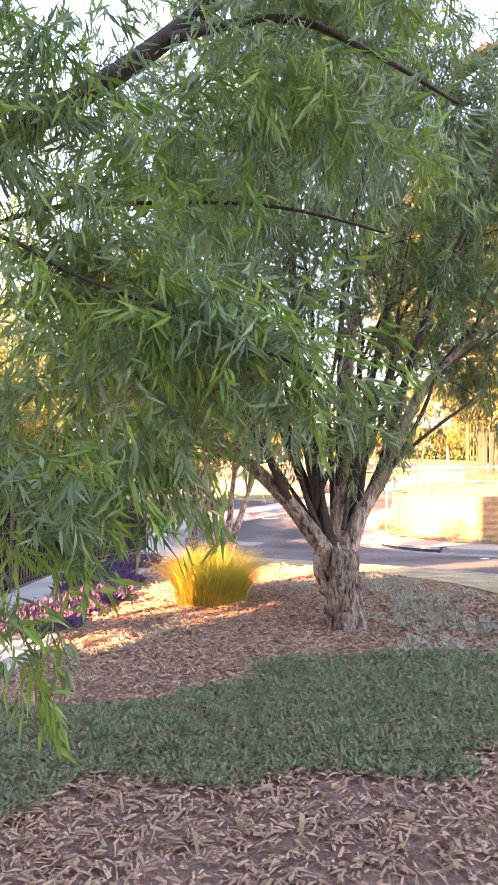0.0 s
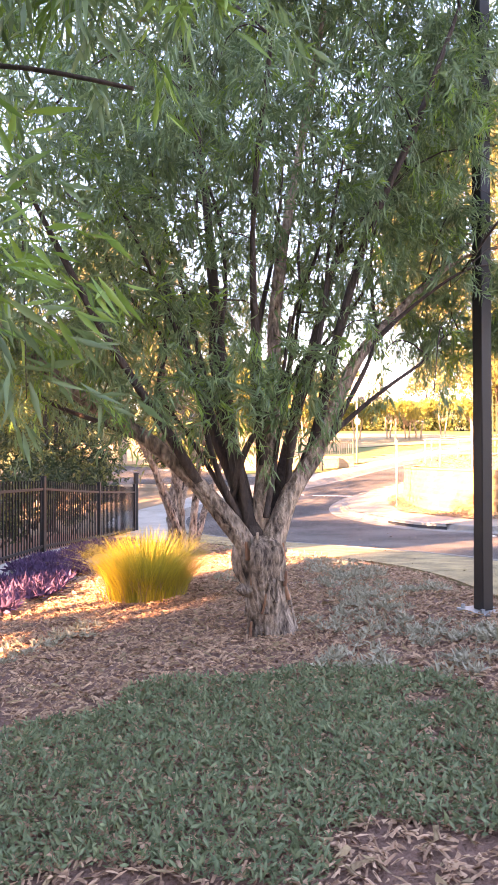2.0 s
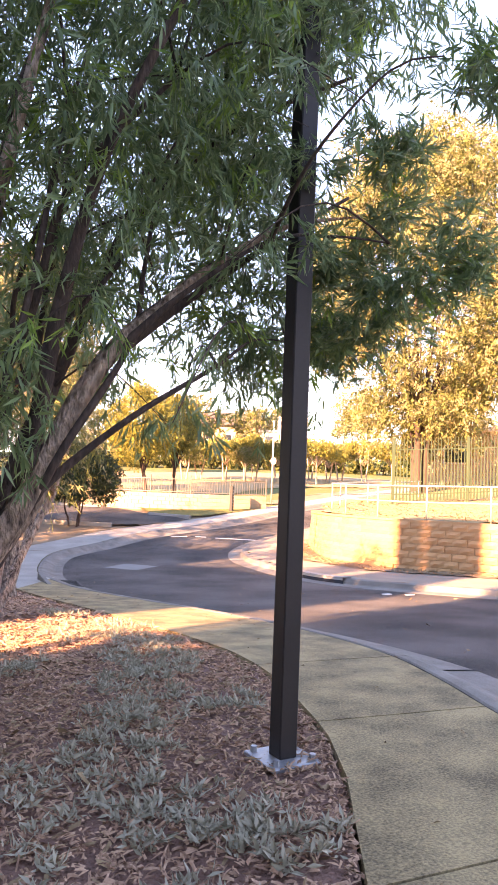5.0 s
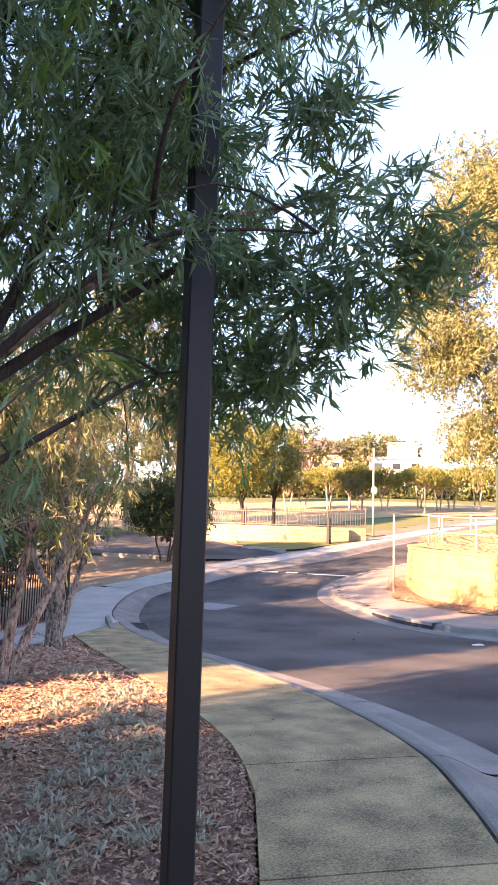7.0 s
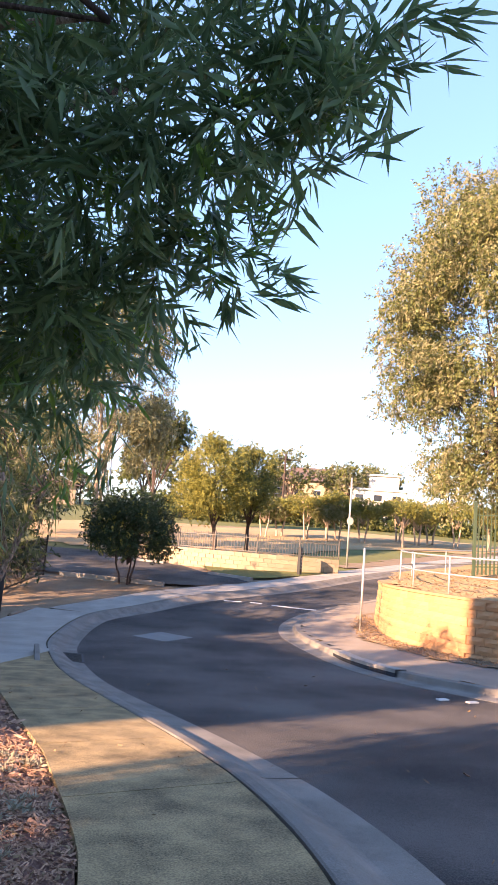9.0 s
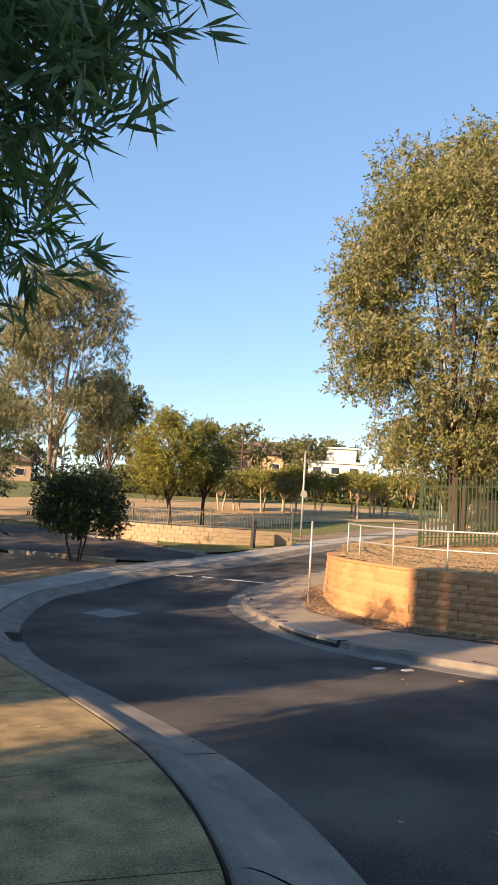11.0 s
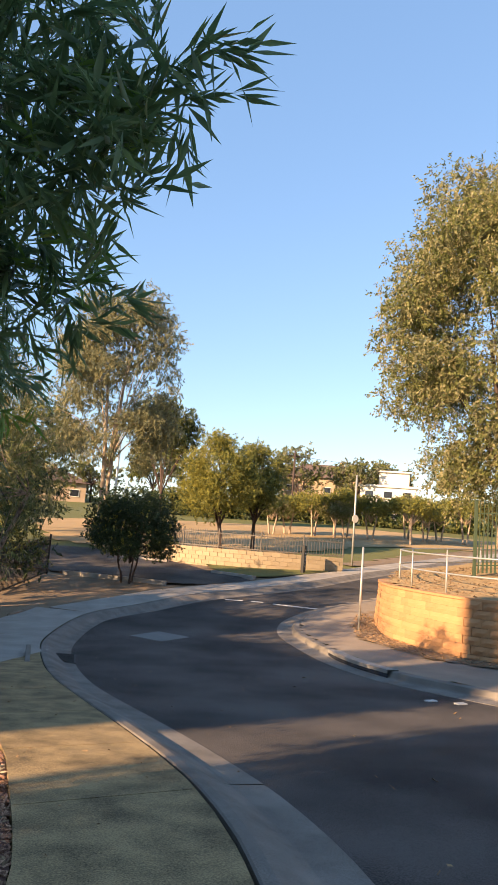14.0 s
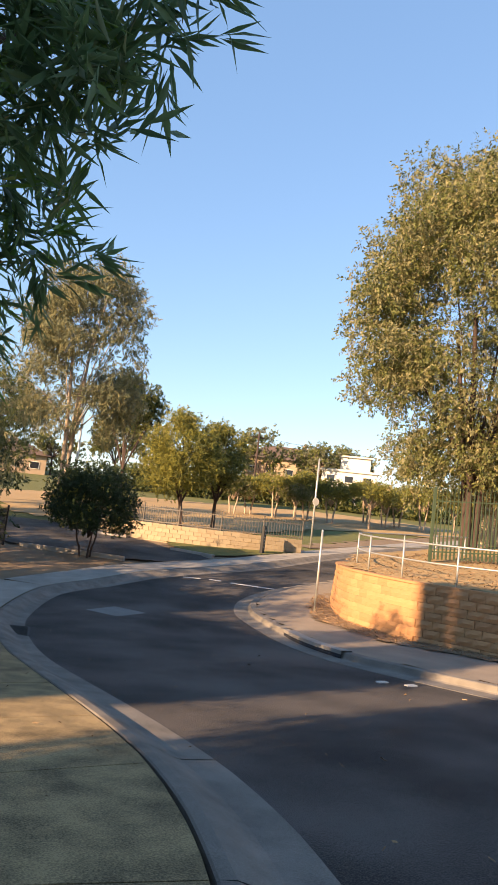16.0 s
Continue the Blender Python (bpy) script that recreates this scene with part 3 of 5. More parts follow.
def low_leaves(name, count, where, area, mat, length, width, lean, label, category="ground cover", height=bed_top, z0=.01):
    """A mat of short leaves that stand and lie every way."""
    P = []
    while len(P) < count:
        x, y = rng.uniform(area[0], area[1]), rng.uniform(area[2], area[3])
        if where(x, y):
            P.append((x, y, height(x, y) + z0 + rng.uniform(0, .03)))
    D = rng.normal(size=(count, 3))
    D[:, 2] = np.abs(D[:, 2]) * lean + .15
    L = length * rng.uniform(.5, 1.3, count)
    ob = new(name, leaf_mesh(name, P, D, L, width * L / length, [mat], rng))
    return tagged(ob, label, category, kind="stuff")


edge_noise = lambda x, y, p: inside(p, x + .22 * noise.noise((x * 2.3, y * 2.3, 1)), y + .22 * noise.noise((x * 2.3, y * 2.3, 9)))
low_leaves("ground_cover", 60000, lambda x, y: edge_noise(x, y, LAWN) and noise.noise((x * 5, y * 5, 4)) + .5 * noise.noise((x * 13, y * 13, 6)) > -.22 - .5 * step(4.3, 3.3, x), (-1.6, 4.7, 1.4, 5), M_COVER, .038, .0115, .7, "low dark green creeping ground cover with gaps")
SILVER = [(4.9, 3.75, .55), (5.3, 4.15, .5), (5.75, 4.55, .45), (4.3, 3.15, .35), (5.05, 3.3, .35), (5.2, 3.0, .3), (4.7, 2.7, .3), (2.84, 4.94, .3), (2.3, 4.9, .25), (3.3, 5.15, .25), (6.2, 5.3, .4), (6.7, 6.4, .45), (7.0, 7.4, .4), (6.4, 7.0, .5), (6.1, 4.3, .25), (6.35, 5.8, .5), (6.9, 8.6, .35), (5.2, 2.75, .25), (5.9, 5.2, .4), (5.4, 6.2, .4)]
for k, (x0, y0, r0) in enumerate(SILVER):
    low_leaves("silver_plant", int(1300 * r0), lambda x, y: math.hypot(x - x0, y - y0) < r0 * (.75 + .5 * noise.noise((x * 4, y * 4, k))) and noise.noise((x * 9, y * 9, 8)) > .05 and x < x_at(BED_EDGE, y) - .03, (x0 - r0, x0 + r0, y0 - r0, y0 + r0), M_SILVER, .055, .014, .8, "sprawling silver-grey leafed plant in the mulch", "plant")["group"] = "silver plants in the bed"
for k in range(11):
    s = k / 10
    x0, y0 = 2.55 + 3.6 * s + .1 * rng.normal(), 6.15 + 5.6 * s
    low_leaves("purple_plant", 1300, lambda x, y: math.hypot(x - x0, y - y0) < .42 + .1 * noise.noise((x * 4, y * 4, k)), (x0 - .6, x0 + .6, y0 - .6, y0 + .6), M_PURPLE, .11, .03, 1.2, "low plant with dense purple leaves beside the path", "plant", lambda x, y: bed_top(x, y), .04)["group"] = "purple plants along the path"

# yellow tussock
tussock = thing("tussock_grass", pose(4.3, 6.12, bed(4.3, 6.12)), "sunlit yellow tussock grass arching over the mulch", "grass")
for name, n, h, mat in (("blades", 2600, .68, M_TUSSOCK), ("old_blades", 500, .42, M_DRY)):
    V, F = [], []
    for _ in range(n):
        a, q = rng.uniform(0, 6.283), rng.random() ** .6
        r = .35 * q
        bx, by = r * math.cos(a) + rng.normal(0, .03), r * .8 * math.sin(a)
        lean, hh = .25 + .9 * q * rng.uniform(.4, 1.2), h * rng.uniform(.6, 1.12)
        w, aa = rng.uniform(.003, .0065), a + rng.normal(0, .35)
        o = len(V)
        for k in range(5):
            t = k / 4
            out = lean * hh * (t * .35 + .65 * t * t) * .75
            z = hh * (t - .33 * lean * t ** 2.4)
            for sgn in (-1, 1):
                V.append((bx + out * math.cos(aa) - sgn * w * (1 - t * .9) * math.sin(aa), by + out * math.sin(aa) + sgn * w * (1 - t * .9) * math.cos(aa), z))
        F += [(o + 2 * k, o + 2 * k + 1, o + 2 * k + 3, o + 2 * k + 2) for k in range(4)]
    part(name, mesh_of(name, V, F, mat), None, tussock)

# path along the black fence
FENCE_A, FENCE_B = Vector((1.0, 6.15)), Vector((8.75, 16.8))
fd = (FENCE_B - FENCE_A).normalized()
fn = Vector((fd.y, -fd.x))
side = thing("side_path", pose(0, 0, 0), "grey concrete path along the black fence", "footpath", kind="structure")
for k in range(9):
    a, b = FENCE_A + fd * (k * 1.52 - .8), FENCE_A + fd * (k * 1.52 + .71)
    v = [(p.x, p.y, bed(p.x, p.y) + h) for h in (-.08, .035) for p in (a + fn * .12, b + fn * .12, b + fn * 1.5, a + fn * 1.5)]
    part("slab", mesh_of("slab", v, [(3, 2, 1, 0), (4, 5, 6, 7), (0, 1, 5, 4), (1, 2, 6, 5), (2, 3, 7, 6), (3, 0, 4, 7)], M_PALE), None, side)


def railing(name, a, b, za, zb, height, gap, bar, post_every, mat, label, category="fence", plinth=.1, post=.06, points=False, rails=None, bar_depth=None):
    """A fence panel run: posts, rails and upright bars, each a part."""
    a, b = Vector((*a, za)), Vector((*b, zb))
    d = b - a
    length = Vector((d.x, d.y)).length
    yaw = math.degrees(math.atan2(d.y, d.x))
    f = thing(name, pose(a.x, a.y, a.z, 0, 0, yaw), label, category)
    rise = d.z / length
    tilt = Matrix.Rotation(-math.atan(rise), 4, "Y")
    for h in rails or (plinth, height - .12):
        part("rail", boxed((length, .035, .04), (length / 2, 0, h + rise * length / 2), tilt), mat, f)
    shared = boxed((bar, bar_depth or bar, height - .02), (0, 0, (height - .02) / 2 + plinth * .4))
    if points:
        top = [v for v in shared.verts if v.co.z > height / 2]
        for v in top:
            v.co.x *= .25
    me = bpy.data.meshes.new("bar")
    shared.to_mesh(me)
    shared.free()
    me.materials.append(mat)
    n = int(length / gap)
    for k in range(n + 1):
        ob = new("bar", me)
        ob.parent = f
        ob.location = (k * length / n, 0, rise * k * length / n)
    m = max(1, int(round(length / post_every)))
    for k in range(m + 1):
        x = k * length / m
        p = part("post", boxed((post, post, height + .12), (x, 0, (height + .12) / 2 - .04 + rise * x), None, .006), mat, f)
        part("cap", boxed((post + .012, post + .012, .015), (x, 0, height + .085 + rise * x)), mat, p)
    return f


bf = lambda p: bed(p.x, p.y) + .0
for k in range(4):
    a, b = FENCE_A + fd * (k * 3.3 - .03), FENCE_A + fd * (k * 3.3 + 3.24)
    railing("black_fence", a, b, bf(a), bf(b), 1.15, .11, .018, 2.2, M_BLACK, "black tubular steel pool-style fence beside the path", post=.065)["group"] = "black fence panels"
gp = thing("gate_post", pose(FENCE_B.x + .12, FENCE_B.y + .18, bf(FENCE_B)), "tall black steel gate post", "post")
part("shaft", boxed((.1, .1, 1.5), (0, 0, .75), None, .008), M_BLACK, gp)
part("cap", boxed((.115, .115, .02), (0, 0, 1.51)), M_BLACK, gp)
for a, b in (((10.6, 26.2), (13.2, 30.4)),):
    railing("black_fence", a, b, land(*a) + .1, land(*b) + .1, 1.5, .11, .018, 2.4, M_BLACK, "black steel fence among the dark shrubs", post=.07)
for k, (x, y) in enumerate(((10.2, 21.9), (10.75, 22.7))):
    lg = new("border_log", mesh_of("border_log", *tube(bend([(0, 0, 0), (.5, .02, .01), (1.05, 0, 0)], .15), [.055] * 8, 8, .2, k), M_LOG, True))
    lg.matrix_world = pose(x, y, land(x, y) + .16, 0, 0, 55)
    tagged(lg, "weathered grey log edging the garden bed", "log")

# ---------------------------------------------------------------- lamp post by the path
lp = thing("lamp_post", pose(5.745, 3.435, .345, 0, 0, -8), "tall dark brown square steel lamp post on a plate", "lamp post")
part("shaft", boxed((.098, .098, 5.2), (0, 0, 2.62), None, .006), M_POST, lp)
part("base_plate", boxed((.27, .27, .02), (0, 0, .012), None, .004), M_PLATE, lp, "pale galvanised base plate")
for sx in (-1, 1):
    for sy in (-1, 1):
        bm = bmesh.new()
        bmesh.ops.create_cone(bm, cap_ends=True, segments=6, radius1=.016, radius2=.016, depth=.03, matrix=Matrix.Translation((sx * .1, sy * .1, .035)))
        part("bolt", bm, M_PLATE, lp)
part("arm", boxed((.06, .5, .06), (0, .2, 5.2), None, .005), M_POST, lp)
lh = part("lamp_head", boxed((.2, .5, .09), (0, .55, 5.2), None, .02), M_POST, lp)

# ---------------------------------------------------------------- right-hand wall, rail, poles
wall = thing("block_wall", pose(0, 0, 0), "curved retaining wall of tan split-face concrete blocks", "wall", kind="structure")


def rough_block(name, l, h, d, seed):
    bm = bmesh.new()
    r = bmesh.ops.create_grid(bm, x_segments=3, y_segments=2, size=.5)
    for v in bm.verts:
        x, z = v.co.x, v.co.y
        edge = abs(x) > .49 or abs(z) > .49
        v.co = Vector((x * l, -d * (0 if edge else 1) * (.6 + .8 * noise.noise_vector((x * 3 + seed, z * 3, seed)).x ** 2) + (.0 if edge else -.012), z * h))
    back = bmesh.ops.extrude_face_region(bm, geom=bm.faces[:])
    bmesh.ops.translate(bm, vec=(0, .2, 0), verts=[g for g in back["geom"] if isinstance(g, bmesh.types.BMVert)])
    bmesh.ops.recalc_face_normals(bm, faces=bm.faces[:])
    me = bpy.data.meshes.new(name)
    bm.to_mesh(me)
    bm.free()
    me.materials.append(M_BLOCK)
    return me


BLOCKS = [rough_block("block", .392, .19, .035, s) for s in range(6)]
SMOOTH_BLOCK = rough_block("block", .398, .198, .004, 7)
wl = smooth_line(WALL, .05)
s_len = np.r_[0, np.cumsum(np.linalg.norm(np.diff(wl, axis=0), axis=1))]
WALL_TOP = 1.0
for c in range(8):
    z = WALL_TOP - .1 - .2 * c
    s = 6.2 + (.2 if c % 2 else 0)
    while s < 20.6:
        x, y = (float(np.interp(s, s_len, wl[:, k])) for k in (0, 1))
        x2, y2 = (float(np.interp(s + .1, s_len, wl[:, k])) for k in (0, 1))
        yaw = math.atan2(y2 - y, x2 - x)
        if z > land(x, y) - .05:
            ob = new("block", BLOCKS[rng.integers(6)] if y < WALL_CORNER else SMOOTH_BLOCK)
            ob.parent = wall
            out = .016 * c + (.004 if y > WALL_CORNER else float(rng.uniform(.01, .05)))
            ob.matrix_local = Matrix.Translation((x + out * math.sin(yaw), y - out * math.cos(yaw), z)) @ Matrix.Rotation(yaw, 4, "Z")
        s += .4
sweep("backing", smooth_line(WALL, .3), [(-.06, -1.9), (-.06, -.01), (-.3, -.01), (-.3, -1.9)], lambda x, y: WALL_TOP, M_BLOCK, wall)
sweep("capping", smooth_line(WALL, .3), [(.04, -.005), (.04, .055), (-.3, .055), (-.3, -.005)], lambda x, y: WALL_TOP, M_BLOCK, wall, True)

rail_line = smooth_line([(27.5, 19.6), (24.5, 19.3), (22.3, 19.1), (21.0, 18.4), (20.0, 17.0), (19.55, 15.8), (19.35, 14.6), (19.32, 13.6), (19.6, 12.6), (20.0, 11.4), (20.5, 10.1), (21.3, 8.3), (23, 4.5)], .1)
rs = np.r_[0, np.cumsum(np.linalg.norm(np.diff(rail_line, axis=0), axis=1))]
rail = thing("hand_rail", pose(0, 0, 0), "galvanised two-bar pipe hand rail on the terrace", "railing")
for h in (.95, .5):
    pts = [(x, y, terrace_height(x, y) * .0 + 1.02 + .05 * max(0, x - 19) + h) for x, y in rail_line[::4]]
    v, f = tube(pts, [.024] * len(pts), 8)
    part("rail_bar", mesh_of("rail_bar", v, f, M_GALV, True), None, rail)
for s in np.arange(.2, rs[-1], 1.75):
    x, y = (float(np.interp(s, rs, rail_line[:, k])) for k in (0, 1))
    z0 = 1.02 + .05 * max(0, x - 19)
    v, f = tube([(x, y, z0 - .15), (x, y, z0 + .4), (x, y, z0 + .97)], [.026] * 3, 8)
    part("rail_post", mesh_of("rail_post", v, f, M_GALV, True), None, rail)

PALI = [(23.55, 17.8), (26.0, 16.3), (28.6, 14.7), (31.3, 13.0)]
for a, b in zip(PALI, PALI[1:]):
    railing("palisade_fence", a, b, terrace_height(*a), terrace_height(*b), 2.35, .125, .062, 3.0, M_GREEN, "green steel palisade fence with pointed pales", plinth=.25, post=.1, points=True, rails=(.35, 2.0), bar_depth=.02)["group"] = "green palisade panels"


hall = thing("hall", pose(36.0, 20.5, terrace_height(36.0, 20.5) - .2, 0, 0, -58), "low cream rendered hall behind the green palisade", "building")
part("wall", boxed((9.0, 5.0, 3.0), (0, 2.5, 1.5)), M_HALL, hall)
part("fascia", boxed((9.5, 5.5, .28), (0, 2.5, 3.14), None, .02), M_RENDER, hall)
for k in range(3):
    wi = part("window", boxed((1.3, .1, 1.0), (-2.8 + 2.8 * k, -.02, 1.8), None, .01), M_RENDER, hall)
    part("pane", boxed((1.14, .05, .84), (-2.8 + 2.8 * k, -.06, 1.8)), M_GLASS, wi)


def pole(name, x, y, z, h, r, mat, label, lean=0.0):
    t = thing(name, pose(x, y, z, 0, lean, 0), label, "pole")
    v, f = tube([(0, 0, -.1), (0, 0, h * .5), (0, 0, h)], [r] * 3, 10)
    part("shaft", mesh_of("shaft", v, f, mat, True), None, t)
    bm = bmesh.new()
    bmesh.ops.create_cone(bm, cap_ends=True, segments=10, radius1=r * 1.15, radius2=r * .6, depth=.03, matrix=Matrix.Translation((0, 0, h + .012)))
    part("cap", bm, mat, t)
    return t


pole("sign_pole", 19.2, 18.0, land(19.2, 18.0) + .14, 2.35, .034, M_GALV, "bare galvanised steel sign pole by the kerb")
fp = pole("sign_pole", 30.2, 32.6, land(30.2, 32.6), 5.0, .055, M_GALV, "tall galvanised pole carrying a small round sign")
bm = bmesh.new()
bmesh.ops.create_cone(bm, cap_ends=True, segments=20, radius1=.22, radius2=.22, depth=.02, matrix=Matrix.Translation((0, -.07, 2.6)) @ Matrix.Rotation(radians(90), 4, "X"))
part("sign_disc", bm, M_RENDER, fp, "small pale round sign")

totem = thing("totem_sign", pose(24.65, 29.1, land(24.65, 29.1) + .1, 0, 0, 40), "slim black sign pillar with a column of white marks", "sign")
part("panel", boxed((.36, .14, 1.32), (0, 0, .66), None, .01), M_BLACK, totem)
for k in range(6):
    part("mark", boxed((.15, .006, .05), (-.02, -.073, 1.1 - k * .15)), M_WHITE, totem)

# ---------------------------------------------------------------- cream boundary wall with a fence on it
BW = [(27.2, 29.5), (26.0, 29.75), (24.4, 30.25), (22.9, 31.0), (21.6, 32.1), (20.8, 33.3), (20.4, 34.6), (20.2, 36.5), (20.1, 40)]
bw = thing("boundary_wall", pose(0, 0, 0), "low cream concrete block wall curving along the entrance", "wall", kind="structure")
bl = smooth_line(BW, .05)
bs = np.r_[0, np.cumsum(np.linalg.norm(np.diff(bl, axis=0), axis=1))]
cb = boxed((.39, .15, .19), (0, 0, 0), None, .006)
CB = bpy.data.meshes.new("block")
cb.to_mesh(CB)
cb.free()
CB.materials.append(M_CREAM)
for c in range(5):
    s = .2 + (.2 if c % 2 else 0)
    while s < bs[-1] - .2:
        x, y = (float(np.interp(s, bs, bl[:, k])) for k in (0, 1))
        x2, y2 = (float(np.interp(s + .1, bs, bl[:, k])) for k in (0, 1))
        ob = new("block", CB)
        ob.parent = bw
        ob.matrix_local = Matrix.Translation((x, y, .55 + .2 * c)) @ Matrix.Rotation(math.atan2(y2 - y, x2 - x), 4, "Z")
        s += .4
sweep("core", smooth_line(BW, .3), [(-.06, .3), (-.06, 1.43), (.06, 1.43), (.06, .3)], lambda x, y: 0, M_CREAM, bw)
pts = smooth_line(BW, 2.0)
for a, b in zip(pts[:-1], pts[1:]):
    railing("wall_fence", a, b, 1.45, 1.45, .85, .13, .02, 2.0, M_BARS, "grey steel bar fence on the boundary wall", plinth=.08, post=.06)["group"] = "bar fence on the boundary wall"

# road marks
for k, (a, b) in enumerate((((17.5, 24.75), (17.85, 24.3)), ((18.05, 24.15), (18.6, 23.85)), ((18.85, 23.65), (19.15, 23.35)), ((19.35, 23.0), (20.5, 21.75)))):
    a, b = Vector(a), Vector(b)
    d = (b - a).normalized() * .07
    s = Vector((d.y, -d.x))
    q = [a + s, b + s, b - s, a - s]
    v = [(p.x, p.y, land(p.x, p.y) + h) for h in (-.02, .006) for p in q]
    ob = new("road_dash", mesh_of("road_dash", v, [(4, 5, 6, 7), (0, 1, 5, 4), (1, 2, 6, 5), (2, 3, 7, 6), (3, 0, 4, 7)], M_WHITE))
    tagged(ob, "worn white painted dash on the asphalt", "road marking", "centre line dashes", "structure")
v = [(x, y, land(x, y) + h) for h in (-.03, .006) for x, y in ((12.65, 18.95), (13.7, 19.63), (14.13, 18.54), (13.08, 17.93))]
tagged(new("road_patch", mesh_of("road_patch", v, [(4, 5, 6, 7), (0, 1, 5, 4), (1, 2, 6, 5), (2, 3, 7, 6), (3, 0, 4, 7)], M_PATCH)), "square concrete manhole cover set in the asphalt", "manhole cover", kind="structure")
for x, y in ((14.6, 10.35), (14.95, 10.05)):
    tagged(new("lane_stud", boxed((.16, .1, .02), (x, y, land(x, y) + .008), None, .006) and mesh_of("lane_stud", [(x + a, y + b, land(x, y) + c) for c in (0, .02) for a, b in ((-.1, -.05), (.1, -.05), (.1, .05), (-.1, .05))], [(4, 5, 6, 7), (0, 1, 5, 4), (1, 2, 6, 5), (2, 3, 7, 6), (3, 0, 4, 7)], M_WHITE)), "pale litter scrap lying on the asphalt", "litter")

# ---------------------------------------------------------------- trees
def tree_space(base, yaw):
    """World place from (right, ahead, up) of a tree seen from the bed's near side."""
    c, s = math.cos(radians(yaw)), math.sin(radians(yaw))
    return lambda r, f, h: (base[0] + r * c - f * s, base[1] + r * s + f * c, base[2] + h)


def crown(parent, tips, seed, per, reach, length, width, droop, mats, alt_share=0.0, name="crown", label="", plain=False):
    g = np.random.default_rng(seed)
    C, D, L, W, pick = sprays(tips, g, per, reach, length, width, droop, alt_share)
    return part(name, leaf_mesh(name, C, D, L, W, mats, g, pick if len(mats) > 1 else None, plain=plain), None, parent, label)


# --- the paperbark in the bed
B = (4.33, 4.08, bed(4.33, 4.08) - .04)
W3 = tree_space(B, -31.9)
pb = thing("paperbark_tree", Matrix.Identity(4), "paperbark tree with flaking trunk and hanging willow-like leaves", "tree")
rr = random.Random(3)
trunk_pts = [W3(*p) for p in ((.03, 0, -.06), (.02, 0, .05), (-.02, 0, .2), (-.06, 0, .38), (-.09, 0, .55), (-.1, .0, .72))]
P = bend(trunk_pts, .035)
R = [.19 - .055 * step(0, .3, i / len(P)) + .05 * step(.55, .8, i / len(P)) - .13 * step(.84, 1, i / len(P)) for i in range(len(P))]
v, f = tube(P, R, 36, .42, 4)
part("trunk", mesh_of("trunk", v, f, M_BARK, True), None, pb)
# strips of lifted bark on the trunk
for k in range(34):
    a, h0 = rr.uniform(0, 6.28), rr.uniform(0, .62)
    h1 = h0 + rr.uniform(.06, .2)
    q = [W3(-.12 * h + (.172 - .03 * math.sin(h * 4) + .012 * math.sin(k + 9 * h)) * math.cos(a + 1.6 * (h - h0)), (.172 - .03 * math.sin(h * 4)) * math.sin(a + 1.6 * (h - h0)), h) for h in np.linspace(h0, h1, 5)]
    limb("bark_strip", q, rr.uniform(.012, .028), rr.uniform(.004, .012), rr.choice((M_BARK, M_BARK, M_BARK_IN)), pb, 6, .6, .03, k)
limb("stub", [W3(*p) for p in ((-.12, -.05, .34), (-.2, -.1, .35), (-.235, -.13, .385))], .045, .03, M_BARK, pb, 9, .4, .03, 5)
